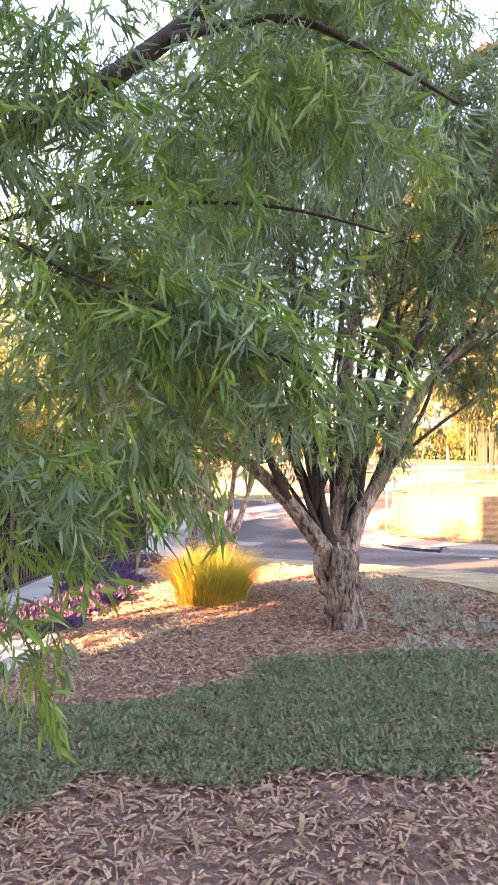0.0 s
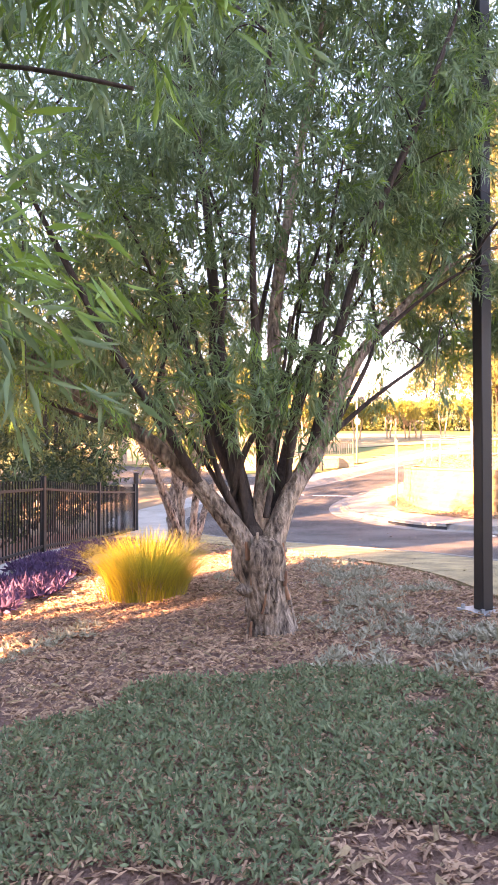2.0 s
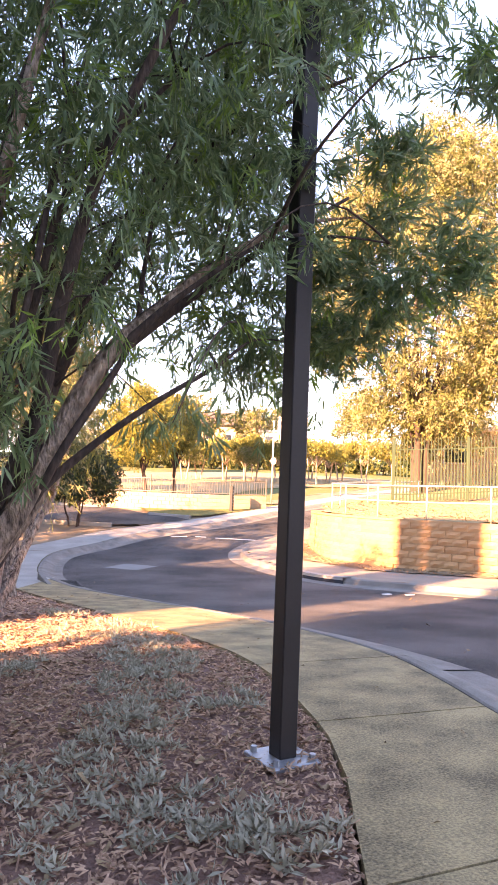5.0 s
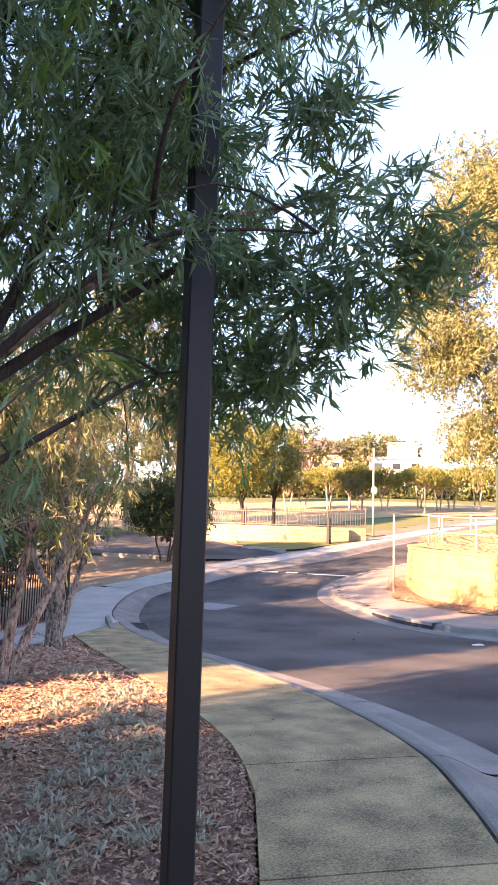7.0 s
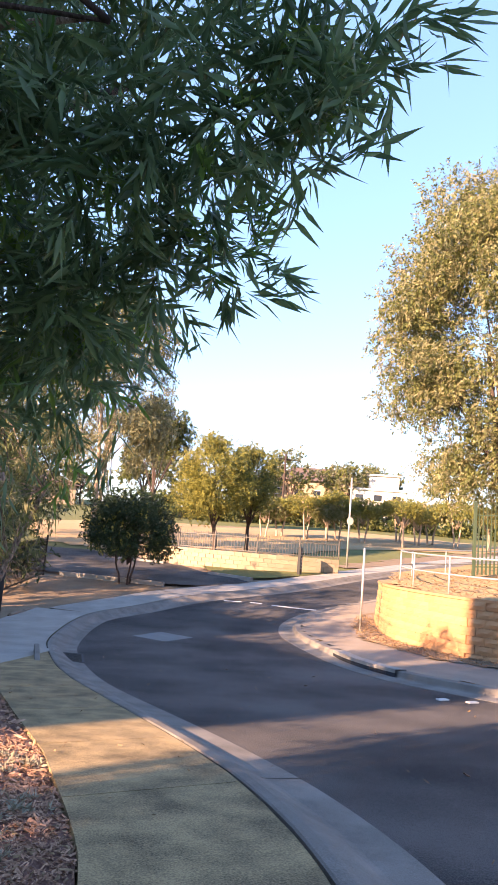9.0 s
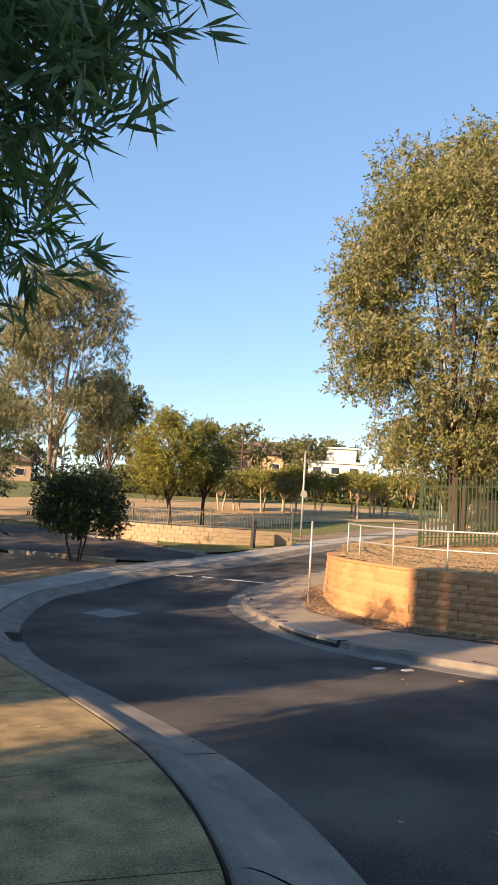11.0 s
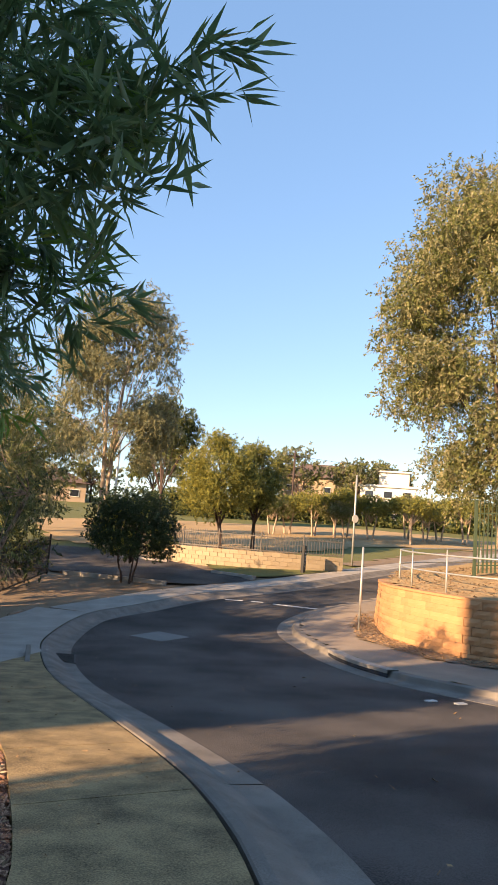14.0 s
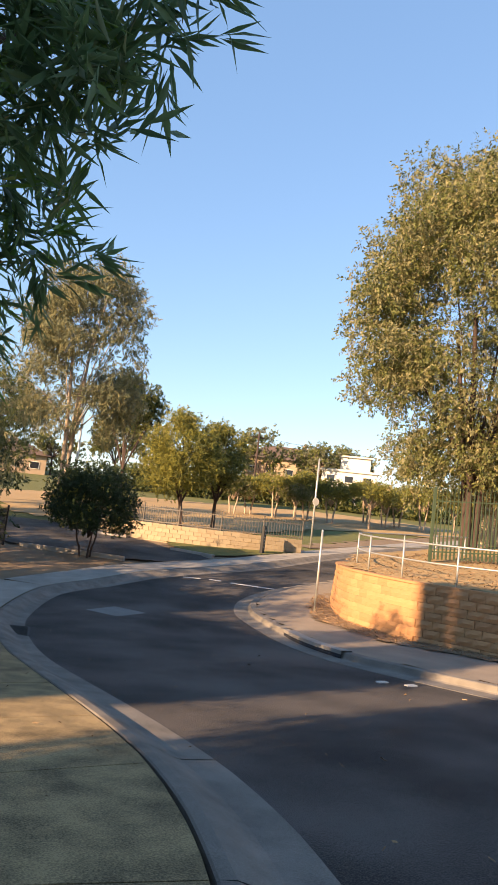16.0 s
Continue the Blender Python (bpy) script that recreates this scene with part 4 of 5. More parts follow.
BOUGHS = [
    ([(-.1, 0, .55), (-.28, -.05, .8), (-.5, -.1, 1.05), (-.85, -.15, 1.38), (-1.36, -.2, 1.71), (-2.0, -.2, 2.3), (-2.5, -.1, 3.1)], .085, .018),
    ([(-.04, .02, .6), (.1, .05, .95), (.3, .08, 1.3), (.6, .12, 1.95), (.9, .2, 2.3), (1.15, .3, 2.55), (1.5, .4, 2.8), (1.9, .43, 2.9)], .1, .005),
    ([(-.1, .05, .66), (-.06, .1, 1.1), (.0, .12, 1.6), (.03, .15, 2.4), (.15, .2, 3.2), (.4, .25, 4.6)], .075, .018),
    ([(-.12, 0, .66), (-.24, .08, 1.1), (-.34, .15, 1.65), (-.42, .2, 2.4), (-.5, .2, 3.3), (-.7, .3, 4.7)], .07, .018),
    ([(-.12, -.02, .7), (-.3, .25, 1.15), (-.55, .5, 1.8), (-.85, .8, 2.7), (-1.2, 1.0, 4.0)], .065, .018),
    ([(-.05, .05, .7), (.1, .35, 1.2), (.28, .7, 1.9), (.6, 1.1, 3.0), (.9, 1.4, 4.2)], .07, .018),
    ([(.6, .12, 1.95), (.95, .12, 2.3), (1.37, .09, 2.6), (1.7, .12, 2.66), (1.98, .15, 2.66)], .026, .004),
    ([(1.37, .09, 2.6), (1.5, -.3, 2.85), (1.75, -.55, 3.1), (1.95, -.6, 3.15)], .014, .004),
    ([(.26, .08, 1.25), (.5, .1, 1.5), (.8, .1, 1.75), (1.15, .2, 2.0), (1.35, .5, 2.2), (1.6, .9, 2.3)], .026, .003),
    ([(.3, .1, 1.35), (.42, -.1, 2.0), (.6, -.3, 2.7), (.9, -.4, 3.4), (1.2, -.4, 4.2)], .05, .012),
    ([(-.06, .1, 1.2), (-.12, -.2, 1.9), (-.15, -.5, 2.8), (-.05, -.9, 3.7)], .042, .012),
    ([(-.5, -.1, 1.05), (-.75, -.4, 1.5), (-1.1, -.7, 2.1), (-1.5, -.9, 2.9)], .04, .012),
    ([(.0, .12, 1.6), (.3, -.05, 2.1), (.45, -.1, 2.7), (.9, -.2, 3.2)], .032, .01),
    ([(.6, .12, 1.95), (1.0, .5, 2.4), (1.5, .9, 2.9), (2.0, 1.1, 3.3)], .035, .01),
    ([(-.85, -.15, 1.38), (-1.2, .2, 1.5), (-1.8, .5, 1.75), (-2.3, .7, 2.3)], .028, .008),
    ([(.6, 1.1, 3.0), (1.2, .8, 3.5), (1.9, .6, 3.8)], .03, .01),
    ([(-.3, .05, .95), (-.2, -.12, 1.3), (.02, -.2, 1.7), (.1, -.3, 2.2)], .03, .01),
]
for k in range(11):
    a = -1.0 + 1.9 * k / 10 + rr.uniform(-.1, .1)
    q = [(-.1 + .12 * a, rr.uniform(-.08, .12), rr.uniform(.65, .85))]
    for n in range(1, 7):
        w = q[-1]
        q.append((w[0] + a * rr.uniform(.02, .38) + rr.uniform(-.1, .1), w[1] + rr.uniform(-.18, .28), w[2] + rr.uniform(.3, .62)))
    BOUGHS.append((q, rr.uniform(.02, .04), .008))
for k, (q, r0, r1) in enumerate(BOUGHS):
    limb("limb", [W3(*p) for p in q], r0, r1, M_BARK if r0 > .07 else M_TWIG, pb, 12 if r0 > .07 else 7, .3, .06, k * 3.1)
g = np.random.default_rng(11)
tips = []
for k in range(70):
    q, r0, r1 = BOUGHS[g.integers(len(BOUGHS))]
    i = g.integers(max(1, len(q) // 2), len(q))
    a = np.array(q[i])
    d = g.normal(size=3) * (.5, .5, .35) + (0, 0, .1)
    b = a + d * g.uniform(.5, 1.3)
    if b[0] > 1.5 or b[2] < 1.75:
        continue
    c = b + d * .5 + (0, 0, -.35)
    limb("twig", [W3(*p) for p in (a, (a + b) / 2 + (0, 0, .08), b, c)], .008, .002, M_TWIG, pb, 5, 0, .15)
    tips += [W3(*(b * (1 - t) + c * t)) for t in g.uniform(-.4, 1, 6)]
CLUMPS = [W3(*c[:3]) + c[3:] for c in (
    (-.1, -.5, 1.7, .65, .35, .45), (-.7, -.45, 1.85, .65, .4, .5), (.25, -.3, 1.75, .38, .28, .42), (-1.4, -.4, 2.2, .8, .5, .6), (-2.1, -.2, 2.4, .7, .6, .7),
    (-1.9, .5, 1.9, .7, .5, .5), (-2.5, .2, 3.1, .7, .7, .8), (-1.2, -.9, 3.1, .8, .5, .6), (-.3, -.8, 3.4, .8, .5, .6), (-.9, 1.0, 4.2, 1.0, .8, .8), (-.6, -.3, 2.7, .8, .5, .5),
    (.5, .3, 4.7, 1.2, 1.0, .8), (1.6, .4, 4.4, 1.0, .8, .7), (.6, -.2, 3.0, .55, .4, .6), (1.0, -.3, 3.6, .6, .45, .6), (.35, -.1, 2.3, .4, .3, .4), (1.05, .1, 2.9, .4, .35, .4),
    (1.6, 1.1, 2.3, .42, .4, .42), (1.35, .6, 3.1, .5, .45, .45), (1.75, .75, 2.65, .42, .36, .4), (1.4, .2, 3.9, .6, .5, .5),
    (1.0, 1.4, 3.8, .8, .7, .7), (-.4, .3, 5.2, 1.6, 1.4, .7), (-1.5, .9, 3.2, .9, .6, .8), (.2, 1.5, 3.4, .9, .5, .8), (-.2, .8, 4.0, 1.1, .7, .7), (-1.8, .1, 4.2, .9, .8, .7), (-.4, 1.2, 2.5, .7, .5, .5), (.7, 1.2, 2.7, .6, .5, .5), (1.3, 1.3, 2.4, .4, .4, .35))]
tips += in_clumps(CLUMPS, 6800, g, .2).tolist()
crown(pb, tips, 12, 22, .25, .098, .0135, .8, [M_LEAF, M_LEAF_BRIGHT], .14)
HANG = [W3(*c[:3]) + c[3:] for c in ((1.5, 1.1, 2.35, .36, .36, .4), (1.3, .6, 3.1, .45, .4, .4), (1.4, .3, 3.9, .5, .4, .5), (1.2, 1.0, 2.7, .42, .4, .45), (1.1, .6, 3.5, .5, .4, .45), (1.6, .9, 4.5, .6, .6, .4))]
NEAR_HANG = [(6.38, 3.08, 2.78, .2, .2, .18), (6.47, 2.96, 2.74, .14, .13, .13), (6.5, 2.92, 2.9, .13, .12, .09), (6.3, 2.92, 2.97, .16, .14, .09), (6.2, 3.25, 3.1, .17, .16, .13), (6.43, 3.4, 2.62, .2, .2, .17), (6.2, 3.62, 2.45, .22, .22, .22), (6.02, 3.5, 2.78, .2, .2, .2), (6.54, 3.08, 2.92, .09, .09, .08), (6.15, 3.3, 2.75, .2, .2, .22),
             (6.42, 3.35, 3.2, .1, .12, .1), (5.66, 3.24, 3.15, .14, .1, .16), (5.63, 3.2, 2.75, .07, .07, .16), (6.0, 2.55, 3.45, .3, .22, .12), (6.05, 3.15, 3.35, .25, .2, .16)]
crown(pb, in_clumps(HANG, 480, g, .1), 13, 20, .19, .1, .014, .55, [M_LEAF, M_LEAF_BRIGHT], .1, "hanging_crown", "dense dark hanging foliage over the footpath")
crown(pb, in_clumps(NEAR_HANG, 500, g, .1), 14, 18, .13, .085, .0125, .2, [M_LEAF, M_LEAF_BRIGHT], .06, "outer_crown", "dark spray of narrow leaves reaching over the footpath")

# --- the tree that hangs over the start of the way
nt = thing("willow_myrtle_tree", Matrix.Identity(4), "leaning tree with long branches of hanging narrow leaves", "tree")
N0 = tree_space((.34, -.2, 0), -34.8)
limb("trunk", [(-1.55, 3.2, bed(-1.55, 3.2) - .1), (-1.5, 3.1, .8), (-1.35, 2.9, 1.7), (-1.1, 2.8, 2.5)], .19, .13, M_BARK, nt, 16, .3, .08, 2)
NL = [([(-1.9, 2.9, 2.1), (-1.05, 3.0, 2.95), (-.75, 3.0, 3.15), (-.4, 3.0, 3.4), (-.05, 3.0, 3.7), (.5, 2.9, 4.1)], .085, .03),
      ([(-1.9, 2.9, 2.1), (-1.0, 2.9, 2.55), (-.4, 2.9, 2.62), (.1, 2.75, 2.55), (.5, 2.6, 2.4)], .018, .005),
      ([(-1.8, 2.8, 1.9), (-1.1, 2.6, 2.35), (-.6, 2.4, 2.15), (-.1, 2.35, 1.95), (.25, 2.3, 1.8)], .016, .005),
      ([(-1.8, 2.7, 1.7), (-1.2, 2.3, 1.75), (-.8, 2.2, 1.5), (-.55, 2.15, 1.2)], .03, .006),
      ([(-.4, 3.0, 3.4), (.1, 2.7, 3.3), (.45, 2.6, 3.1), (.75, 2.5, 2.85)], .03, .006)]
for k, (q, r0, r1) in enumerate(NL):
    limb("limb", [N0(*p) for p in q], r0, r1, M_TWIG, nt, 9, .25, .08, k)
g = np.random.default_rng(21)
NC = [N0(*c[:3]) + c[3:] for c in (
    (-.75, 2.5, 2.35, .35, .3, .35), (-.4, 2.5, 2.2, .4, .3, .35), (.0, 2.45, 1.95, .35, .28, .28), (.2, 2.4, 1.8, .25, .22, .2), (-.6, 2.4, 1.7, .35, .28, .28), (-.8, 2.2, 1.35, .3, .25, .25), (-.65, 2.15, 1.05, .22, .2, .2),
    (.1, 2.7, 3.1, .45, .35, .3), (.5, 2.6, 2.85, .35, .3, .25), (-.3, 2.8, 2.75, .5, .35, .3), (-.2, 2.5, 2.0, .4, .3, .3), (-.45, 2.3, 1.5, .25, .2, .22), (.3, 2.9, 3.7, .6, .5, .4), (-1.0, 2.6, 3.1, .5, .4, .5), (-.15, 2.4, 1.6, .2, .2, .18))]
tips = in_clumps(NC, 1000, g, .2).tolist()
crown(nt, tips, 22, 20, .27, .11, .015, .9, [M_LEAF, M_LEAF_BRIGHT], .42)
# unseen belt of trees, added far on the sun's side to shade the bed and the road
for k, (x, y, h, r) in enumerate(((-12.5, -21, 13, 2.6), (-12, -17, 13, 2.6), (-12.5, -13, 13, 2.6), (-12, -9.2, 13, 2.4), (-12.5, -5.6, 13, 2.4), (-12, -2.4, 13, 2.2), (-12.3, .2, 12, 1.7))):
    t = thing("shade_tree", Matrix.Identity(4), "unseen bushy dark green tree, added to cast shade", "tree", "screen trees")
    z = land(x, y) - .45
    limb("trunk", [(x, y, z - .1), (x + .1, y, z + 1), (x - .1, y + .1, z + h * .6)], .2, .06, M_TWIG, t, 10)
    g = np.random.default_rng(40 + k)
    cl = [(x + g.normal(0, r * .2), y + g.normal(0, r * .25), z + h * q, r * .7, r * .7, h * .12) for q in np.linspace(.1, .9, 14)]
    crown(t, in_clumps(cl, 1500, g, .1), 50 + k, 10, .5, .6, .28, .5, [M_LEAF_DARK], plain=True)

# added boxes out of view; their edges cut the sun on road and wall
sun_blocker = thing("shade_block", pose(-12.5, 0, -.6, 0, 0, 13), "plain cream boxes, unseen, added to shade the road and wall", "building")
for y0, y1, h in ((3.86, 5.46, 14.2), (5.48, 6.31, 14.2), (6.33, 12.0, 11.2), (12.02, 18.1, 12.4)):
    w = part("shade_box", boxed((6.0, y1 - y0, h), (-3, (y0 + y1) / 2, h / 2)), M_HALL, sun_blocker)
    part("roof", boxed((6.0, y1 - y0, .12), (-3, (y0 + y1) / 2, h + .06)), M_ROOF, w)
# made-up poles, out of view, for the striped shade on path and road
for k, y in enumerate((1.75, 2.1, 2.45)):
    mast = thing("mast", pose(-12.3, y, -.4), "unseen slim steel pole, added to cast a stripe of shade", "mast", "masts")
    v, f = tube([(0, 0, -.1), (0, 0, 6), (0, 0, 12.4)], [.1, .1, .1], 8)
    part("shaft", mesh_of("shaft", v, f, M_GALV, True), None, mast)


def spread(x, y, z, rx, ry, rz, n, size, seed, low=-.75):
    """Sub-blobs over an egg-shaped crown, for an uneven outline with gaps."""
    g = np.random.default_rng(seed)
    out = []
    while len(out) < n:
        d = g.normal(size=3)
        d /= np.linalg.norm(d)
        if d[2] < low:
            continue
        q = g.uniform(.45, 1.0) ** .5
        s = size * g.uniform(.6, 1.35)
        out.append((x + d[0] * rx * q, y + d[1] * ry * q, z + d[2] * rz * q, s, s, s * .75))
    return out


def far_tree(name, label, x, y, trunk_h, cz, rx, rz, sub, size, leaves, length, width, mats, seed, bark=M_PALEBARK, stems=1, r0=.16, droop=.3, group="", per=14, alt_share=.25, z=None, lean=0.0, reach=None, low=-.75):
    t = thing(name, Matrix.Identity(4), label, "tree", group)
    z = land(x, y) if z is None else z
    g = np.random.default_rng(seed)
    cl = spread(x + lean, y, z + cz, rx, rx, rz, sub, size, seed + 1, low)
    for k in range(stems):
        a = 6.28 * k / stems + seed
        o = .0 if stems == 1 else .22
        top = (x + lean * .6 + math.cos(a) * rx * .3, y + math.sin(a) * rx * .3, z + cz)
        limb("trunk", [(x + o * math.cos(a), y + o * math.sin(a), z - .1), (x + o * 1.3 * math.cos(a), y + o * 1.3 * math.sin(a), z + trunk_h * .5), (x + lean * .3 + o * 2 * math.cos(a), y + o * 2 * math.sin(a), z + trunk_h), top], r0, r0 * .4, bark, t, 9, .2, .25, seed)
    for k in range(min(12, sub)):
        c = cl[k]
        limb("limb", [(x + lean * .4, y, z + trunk_h * .95), ((x + c[0]) / 2, (y + c[1]) / 2, (z + trunk_h + c[2]) / 2 + .1 * rz), c[:3]], r0 * .4, r0 * .08, bark, t, 6, .15, .4, k)
    crown(t, in_clumps(cl, leaves // per, g, .45), seed + 2, per, reach or size * .45, length, width, droop, mats, alt_share, plain=True)
    return t


# --- paperbarks further along the bed
for k, (x, y, q) in enumerate((
        (5.95, 8.55, [[(0, 0, 0), (-.15, .1, .6), (-.4, .2, 1.3), (-.9, .3, 2.3)], [(.1, 0, 0), (.2, .1, .7), (.35, .2, 1.5), (.6, .3, 2.6)], [(0, .1, 0), (.05, .25, .8), (-.1, .4, 1.7), (-.1, .5, 3)], [(.15, .1, 0), (.5, .3, .7), (.9, .5, 1.4), (1.2, .6, 2.3)]]),
        (7.3, 11.6, [[(0, 0, 0), (.02, .03, .7), (.08, 0, 1.5), (.15, .1, 2.6), (.2, .2, 3.6)], [(.1, .15, .1), (.35, .3, .9), (.6, .4, 1.6), (1.0, .5, 2.6)], [(0, 0, .7), (-.3, .1, 1.3), (-.6, .2, 2.2)]]))):
    t = thing("paperbark_tree", Matrix.Identity(4), "multi-stemmed paperbark with pale flaking stems in the bed" if k == 0 else "paperbark with one stout shaggy trunk beside the path", "tree")
    z = bed(x, y) - .04
    for n, s in enumerate(q):
        r0 = (.075, .15)[k] if n == 0 else .06
        limb("trunk" if n == 0 else "limb", [(x + a, y + b, z + c) for a, b, c in s], r0, r0 * .45, M_BARK, t, 12, .35, .06, n + k * 7)
    g = np.random.default_rng(60 + k)
    cl = [(x + a, y + b - (.25, .0)[k], z + c, r, r, r * .8) for a, b, c, r in (((-.8, .2, 2.2, .6), (.2, .3, 2.7, .7), (.9, .4, 2.1, .5), (-.2, .5, 3.3, .8), (-1.2, .5, 2.9, .7), (.6, .1, 1.6, .35), (-.5, -.1, 1.7, .4), (.7, .6, 3.5, .8)) if k == 0 else ((.2, .2, 3.0, .7), (.9, .3, 2.6, .6), (-.5, .2, 2.4, .6), (.3, .5, 4.0, .9), (1.0, .8, 3.4, .7), (-.6, .6, 3.5, .8), (.65, .1, 1.85, .3), (.1, -.3, 2.0, .35)))]
    crown(t, in_clumps(cl, 1000, g, .2), 70 + k, 18, .3, .1, .015, .8, [M_LEAF_OLIVE, M_LEAF_TAN], .45)
    for n in range(26):
        c = cl[g.integers(len(cl))]
        a = q[g.integers(len(q))]
        a = a[g.integers(2, len(a))]
        b = np.array(c[:3]) + g.normal(size=3) * c[3] * .5
        limb("twig", [(x + a[0], y + a[1], z + a[2]), tuple((np.array((x + a[0], y + a[1], z + a[2])) + b) / 2 + (0, 0, .12)), tuple(b)], .016, .003, M_BARK, t, 5, .1, .2, n)

for k, (x, y, h, r) in enumerate(((1.6, 9.6, .9, 1.0), (3.0, 11.4, 1.0, 1.1), (4.4, 13.4, 1.1, 1.1), (5.8, 15.3, 1.1, 1.1), (7.2, 17.3, 1.1, 1.1), (.2, 8.0, .9, 1.0))):
    far_tree("hedge_shrub", "low dark green shrub behind the black fence", x, y, .3, h, r, h * .8, 26, .4, 6000, .1, .04, [M_LEAF_DARK, M_LEAF_OLIVE], 700 + 11 * k, M_TWIG, 3, .03, .1, "shrubs behind the fence", alt_share=.2, z=bed(x, y) - .05, low=-1)
# --- shrubs and trees behind the black fence and along the car park
far_tree("shrub_tree", "dark rounded shrub tree with dense leaves by the driveway", 15.6, 27.6, .8, 2.2, 1.65, 1.35, 90, .5, 50000, .085, .045, [M_LEAF_DARK, M_LEAF_YELLOW], 101, M_TWIG, 3, .05, .2, alt_share=.05, z=land(15.6, 27.6) + .1)
far_tree("fence_tree", "dark leafy tree over the black fence", 7.4, 19.5, 1.2, 3.6, 2.0, 2.4, 40, .8, 16000, .16, .04, [M_LEAF_OLIVE, M_LEAF_DARK], 111, M_TWIG, 2, .1, .5, alt_share=.5)
far_tree("fence_tree", "dark leafy tree at the corner of the car park", 10.2, 27.5, .8, 3.0, 2.2, 2.6, 44, .8, 16000, .16, .05, [M_LEAF_DARK, M_LEAF_OLIVE], 121, M_TWIG, 2, .1, .4, alt_share=.3, low=-1)
far_tree("fence_tree", "olive green tree beyond the fence", 3.5, 15.5, 1.5, 4.2, 2.2, 2.2, 40, .9, 13000, .17, .04, [M_LEAF_YELLOW, M_LEAF_OLIVE], 131, M_TWIG, 2, .1, .5, alt_share=.4)
far_tree("fence_tree", "sunlit yellow-green tree beyond the fence", 5.5, 23, 1.5, 5.0, 3.0, 3.0, 50, 1.1, 16000, .24, .06, [M_LEAF_YELLOW, M_LEAF_OLIVE], 141, M_TWIG, 2, .14, .4, alt_share=.3)
far_tree("fence_tree", "tall sunlit tree beyond the car park", 2.5, 37, 2, 7.0, 3.5, 4.5, 54, 1.3, 15000, .32, .08, [M_LEAF_YELLOW, M_LEAF_OLIVE], 151, M_TWIG, 2, .16, .4, alt_share=.3)
for k, (x, y, h) in enumerate(((13.0, 44, 4.5), (8.5, 38, 4.0), (16.5, 52, 5.5), (4.0, 31, 4.2))):
    far_tree("car_park_tree", "dark bushy tree at the back of the car park", x, y, 1.2, h, 3.0, h * .8, 40, 1.1, 12000, .26, .08, [M_LEAF_OLIVE, M_LEAF_DARK], 500 + 9 * k, M_TWIG, 2, .12, .3, "car park trees", alt_share=.45, low=-1)
far_tree("gum_tree", "tall gum tree with sunlit hanging foliage", 19.2, 43, 5, 10.0, 3.5, 7.0, 95, 1.15, 90000, .2, .055, [M_LEAF_TAN, M_LEAF_GUM], 161, M_PALEBARK, 2, .2, .9, alt_share=.5)
far_tree("park_tree", "round yellow-green tree in the park", 25.4, 39.2, 1.6, 4.6, 2.1, 2.3, 110, .75, 62000, .12, .05, [M_LEAF_YELLOW, M_LEAF_OLIVE], 171, M_TWIG, 1, .16, .2, alt_share=.3, lean=-.45, low=-1)
far_tree("park_tree", "olive tree behind the round one in the park", 28.9, 41.4, 1.7, 4.6, 1.5, 2.1, 70, .65, 36000, .12, .05, [M_LEAF_OLIVE, M_LEAF_YELLOW], 181, M_TWIG, 1, .15, .2, alt_share=.35, low=-1)
far_tree("conifer_tree", "dark feathery conifer rising behind the park trees", 32.2, 66, 3, 9.0, 3.0, 2.8, 60, 1.0, 22000, .3, .09, [M_LEAF_OLIVE, M_LEAF_DARK], 186, M_TWIG, 1, .2, -.8, alt_share=.3)
for k, (x, y, s) in enumerate(((38.5, 55, .85), (40.8, 56, .9), (42, 53.5, 1.0), (43.2, 52, .8), (44.6, 52.3, 1.1), (46, 50.5, 1.0), (52, 52.5, 1.0), (46.6, 46, 1.05), (50.7, 48.6, .9), (53.9, 50.2, 1.0), (55, 48, 1.1), (57.5, 46.5, 1.0))):
    far_tree("grove_tree", "small park tree with pale leaning trunk and yellow-green crown", x, y, 1.6 * s, 2.95 * s, 1.75 * s, .85 * s, 44, .5, 19000, .12, .055, [M_LEAF_YELLOW if k % 3 else M_LEAF_TAN, M_LEAF_OLIVE], 200 + 7 * k, M_PALEBARK, 2, .11, .2, "trees of the park grove", alt_share=.45, low=-.6)
for k in range(16):
    a = radians(22.5 + 2.35 * k)
    x, y, r = 6 + 92 * math.sin(a), 1.8 + 92 * math.cos(a), 2.6 + .7 * math.sin(k * 2.3)
    far_tree("park_shrub", "dense dark green shrub along the far edge of the park", x, y, .5, 1.5, r, 1.5 + .4 * math.sin(k * 1.9), 30, 1.0, 7000, .3, .14, [M_LEAF_OLIVE, M_LEAF_DARK], 600 + 7 * k, M_TWIG, 2, .08, .1, "shrubs at the edge of the park", alt_share=.4, low=-1)
far_tree("melaleuca_tree", "great dense tree with sunlit fine foliage behind the palisade", 29.6, 21.4, 3.0, 9.9, 5.2, 7.7, 260, 1.25, 250000, .15, .07, [M_LEAF_TAN, M_LEAF_OLIVE], 301, M_TWIG, 3, .2, .6, alt_share=.5, z=1.7, low=-1, per=18, reach=.75)
far_tree("melaleuca_tree", "second dense tree behind the palisade", 35, 18.5, 4, 9.5, 4.5, 6.0, 70, 1.4, 20000, .28, .08, [M_LEAF_OLIVE, M_LEAF_TAN], 331, M_TWIG, 2, .2, .5, alt_share=.45, z=2.0)
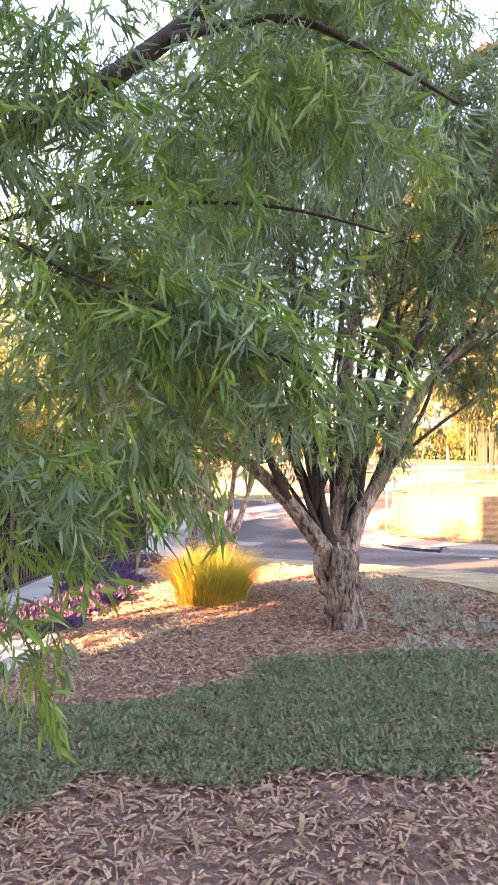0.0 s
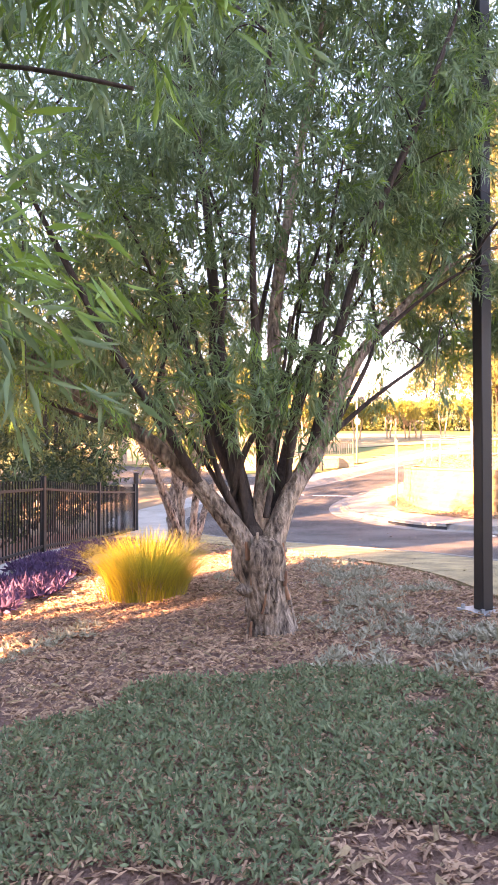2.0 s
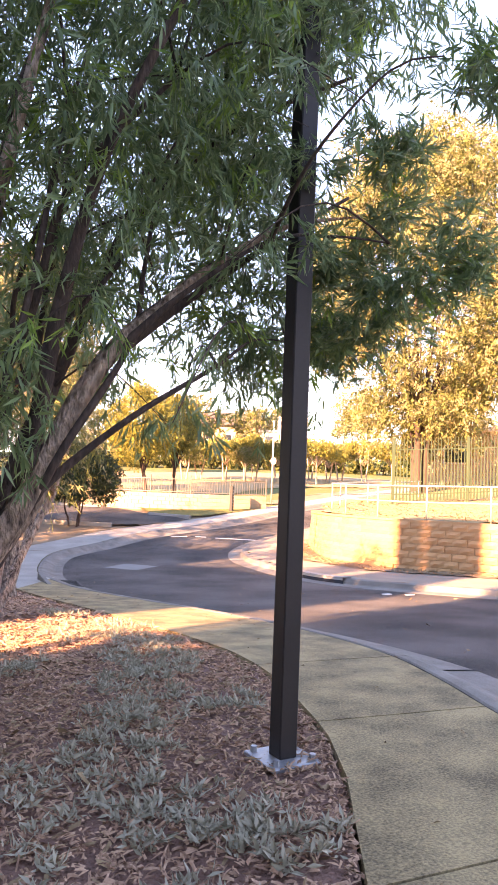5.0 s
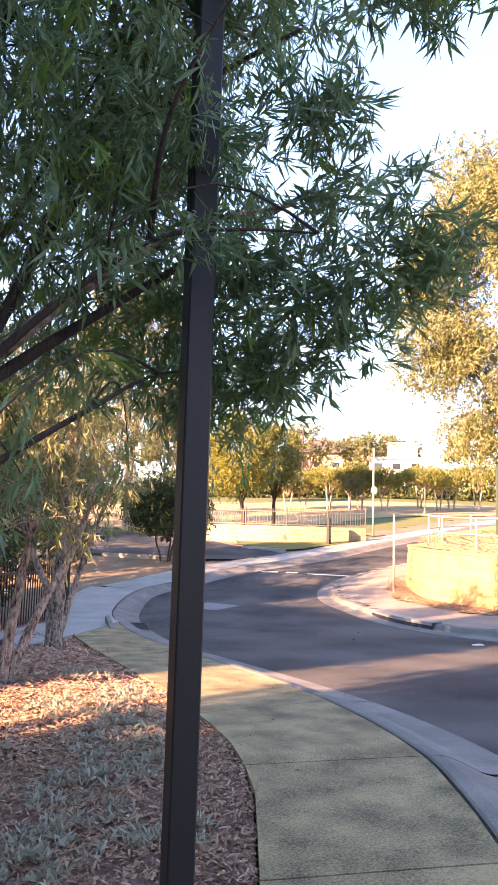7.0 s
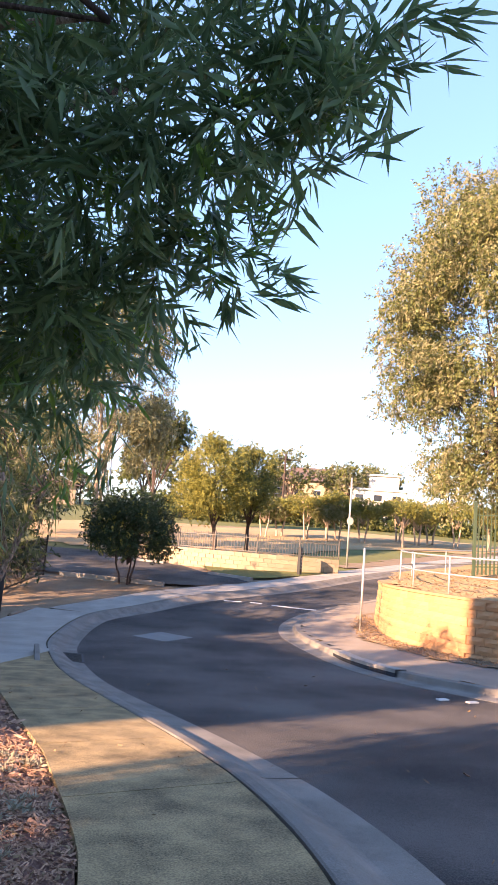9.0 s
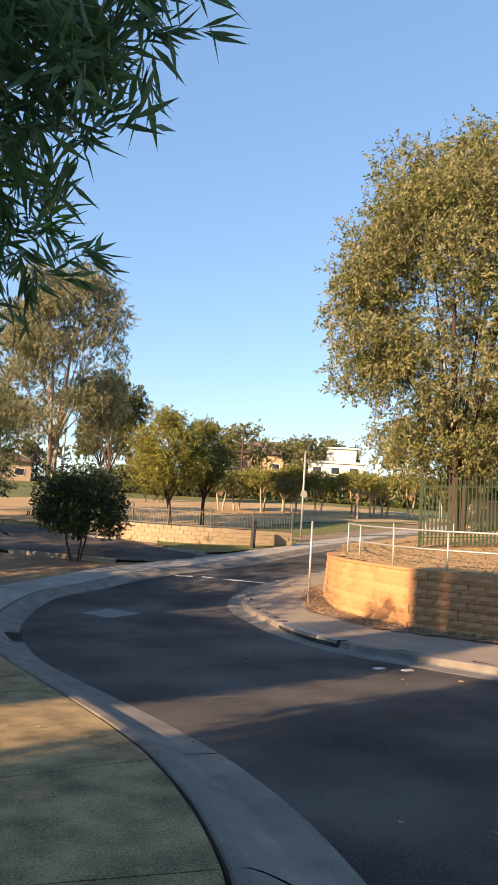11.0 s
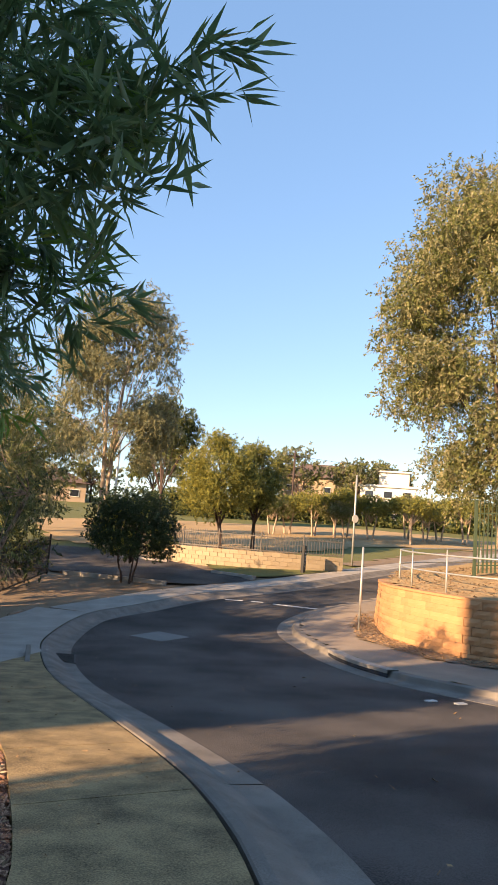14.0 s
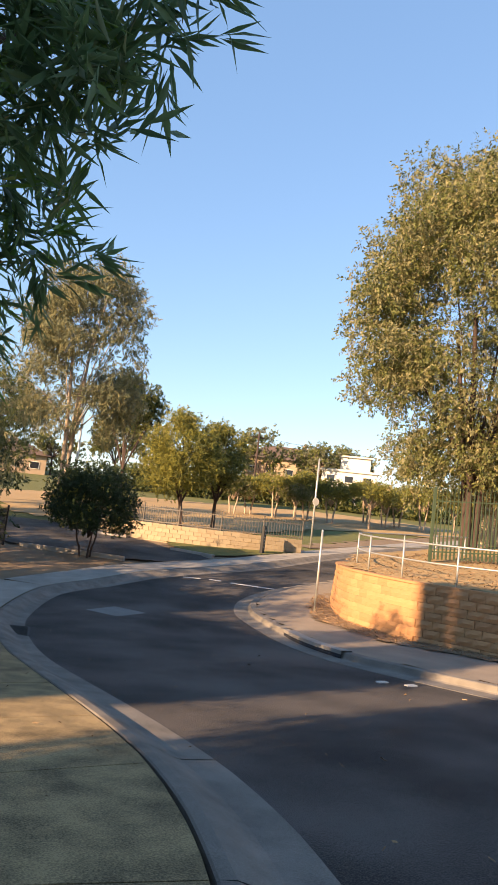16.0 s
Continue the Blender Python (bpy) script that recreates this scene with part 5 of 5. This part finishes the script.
for k in range(22):
    x, y = 20 + k * 6.5 + 3 * math.sin(k * 2.1), 128 - k * 3.2 + 6 * math.sin(k * 1.3)
    far_tree("skyline_tree", "distant tree on the skyline behind the houses", x, y, 3, 6 + 2 * math.sin(k * 1.7), 4.0, 3.4, 26, 1.5, 6500, .42, .2, [M_LEAF_OLIVE, M_LEAF_GUM], 400 + 5 * k, M_TWIG, 1, .2, .1, "skyline trees", alt_share=.5)


# ---------------------------------------------------------------- houses, cars, power pole in the distance
def house(name, x, y, yaw, w, d, h, roof_h, wall_mat, label, flat=False):
    t = thing(name, pose(x, y, land(x, y) - .3, 0, 0, yaw), label, "house")
    part("wall", boxed((w, d, h), (0, 0, h / 2)), wall_mat, t)
    if flat:
        part("roof", boxed((w + .6, d + .6, .35), (0, 0, h + .17)), M_RENDER, t)
        part("upper_storey", boxed((w * .55, d * .7, 2.4), (w * .1, 0, h + 1.4)), wall_mat, t)
        part("upper_roof", boxed((w * .62, d * .8, .25), (w * .1, 0, h + 2.7)), M_RENDER, t)
    else:
        bm = bmesh.new()
        o = .7
        a = [bm.verts.new((sx * (w / 2 + o), sy * (d / 2 + o), h)) for sx, sy in ((-1, -1), (1, -1), (1, 1), (-1, 1))]
        b = [bm.verts.new((sx * (w / 2 - d / 2 + .5), 0, h + roof_h)) for sx in (-1, 1)]
        for q in ((a[0], a[1], b[1], b[0]), (a[1], a[2], b[1]), (a[2], a[3], b[0], b[1]), (a[3], a[0], b[0]), (a[3], a[2], a[1], a[0])):
            bm.faces.new(q)
        part("roof", bm, M_ROOF, t)
        part("chimney", boxed((.7, .7, 1.4), (w * .15, .4, h + roof_h)), M_HBRICK, t)
    n = max(3, int(w / 3))
    for lv in range(int(h // 2.7)):
        for k in range(n):
            wx = -w / 2 + (k + .5) * w / n
            wi = part("window", boxed((1.5, .12, 1.2), (wx, -d / 2 - .02, 1.6 + lv * 2.8)), M_RENDER, t)
            part("pane", boxed((1.3, .06, 1.0), (wx, -d / 2 - .07, 1.6 + lv * 2.8)), M_GLASS, wi)
    return t


house("house", 82.5, 108.5, -35, 17, 9, 6.6, 2.9, M_HBRICK, "two-storey brick house with a brown hipped tile roof")
house("house", 84.0, 93.0, -40, 9, 8, 5.6, 0, M_RENDER, "white rendered modern house with flat stepped roofs", True)
house("house", 118, 84, -48, 16, 10, 5.6, 2.5, M_HBRICK, "brick house with a tiled roof behind the trees")
house("house", 32, 118, -10, 14, 9, 3.2, 2.4, M_HBRICK, "single-storey house with a tiled roof far off")


def car(name, x, y, yaw, paint, label):
    t = thing(name, pose(x, y, land(x, y) + .02, 0, 0, yaw), label, "car", "cars parked beyond the park")
    bm = bmesh.new()
    box(bm, (4.4, 1.75, .62), (0, 0, .62), None, .12)
    part("body", bm, paint, t)
    bm = bmesh.new()
    r = box(bm, (2.5, 1.55, .6), (-.15, 0, 1.2))
    for v in bm.verts:
        if v.co.z > 1.2:
            v.co.x, v.co.y = -.2 + (v.co.x + .2) * .66, v.co.y * .86
    part("cabin", bm, M_GLASS, t)
    part("roof", boxed((1.6, 1.32, .05), (-.25, 0, 1.51), None, .02), paint, t)
    for sx in (-1.35, 1.35):
        for sy in (-.82, .82):
            bm = bmesh.new()
            bmesh.ops.create_cone(bm, cap_ends=True, segments=16, radius1=.32, radius2=.32, depth=.2, matrix=Matrix.Translation((sx, sy, .31)) @ Matrix.Rotation(radians(90), 4, "X"))
            w = part("wheel", bm, M_RUBBER, t)
            bm = bmesh.new()
            bmesh.ops.create_cone(bm, cap_ends=True, segments=12, radius1=.18, radius2=.18, depth=.22, matrix=Matrix.Translation((sx, sy, .31)) @ Matrix.Rotation(radians(90), 4, "X"))
            part("rim", bm, M_PLATE, w)
    return t


car("car", 73, 86, -38, M_CARBLUE, "dark car parked beyond the park lawn")
car("car", 78, 83, -38, M_CARWHITE, "pale car parked beyond the park lawn")
car("car", 69.5, 89.5, -38, M_CARBLUE, "dark car parked beside the far street")
pp = pole("power_pole", 65.6, 94, land(65.6, 94), 10.5, .16, M_TWIG, "timber power pole with a cross arm")
part("cross_arm", boxed((2.2, .12, .14), (0, 0, 9.7), None, .01), M_TWIG, pp)
cu = bpy.data.curves.new("power_line", "CURVE")
cu.dimensions, cu.bevel_depth = "3D", .02
sp = cu.splines.new("POLY")
sp.points.add(20)
for k in range(21):
    q = k / 20
    sp.points[k].co = (65.6 + 60 * q, 94 - 28 * q, land(65.6, 94) + 9.8 - 3.0 * 4 * q * (1 - q) * .4, 1)
cu.materials.append(M_BLACK)
tagged(new("power_line", cu), "thin black power line sagging to the houses", "cable")
sl = pole("street_lamp", 24.2, 56, land(24.2, 56), 7.0, .09, M_GALV, "grey steel street lamp in the car park")
part("lamp_head", boxed((.9, .25, .12), (-.3, 0, 7.0), None, .03), M_GALV, sl)
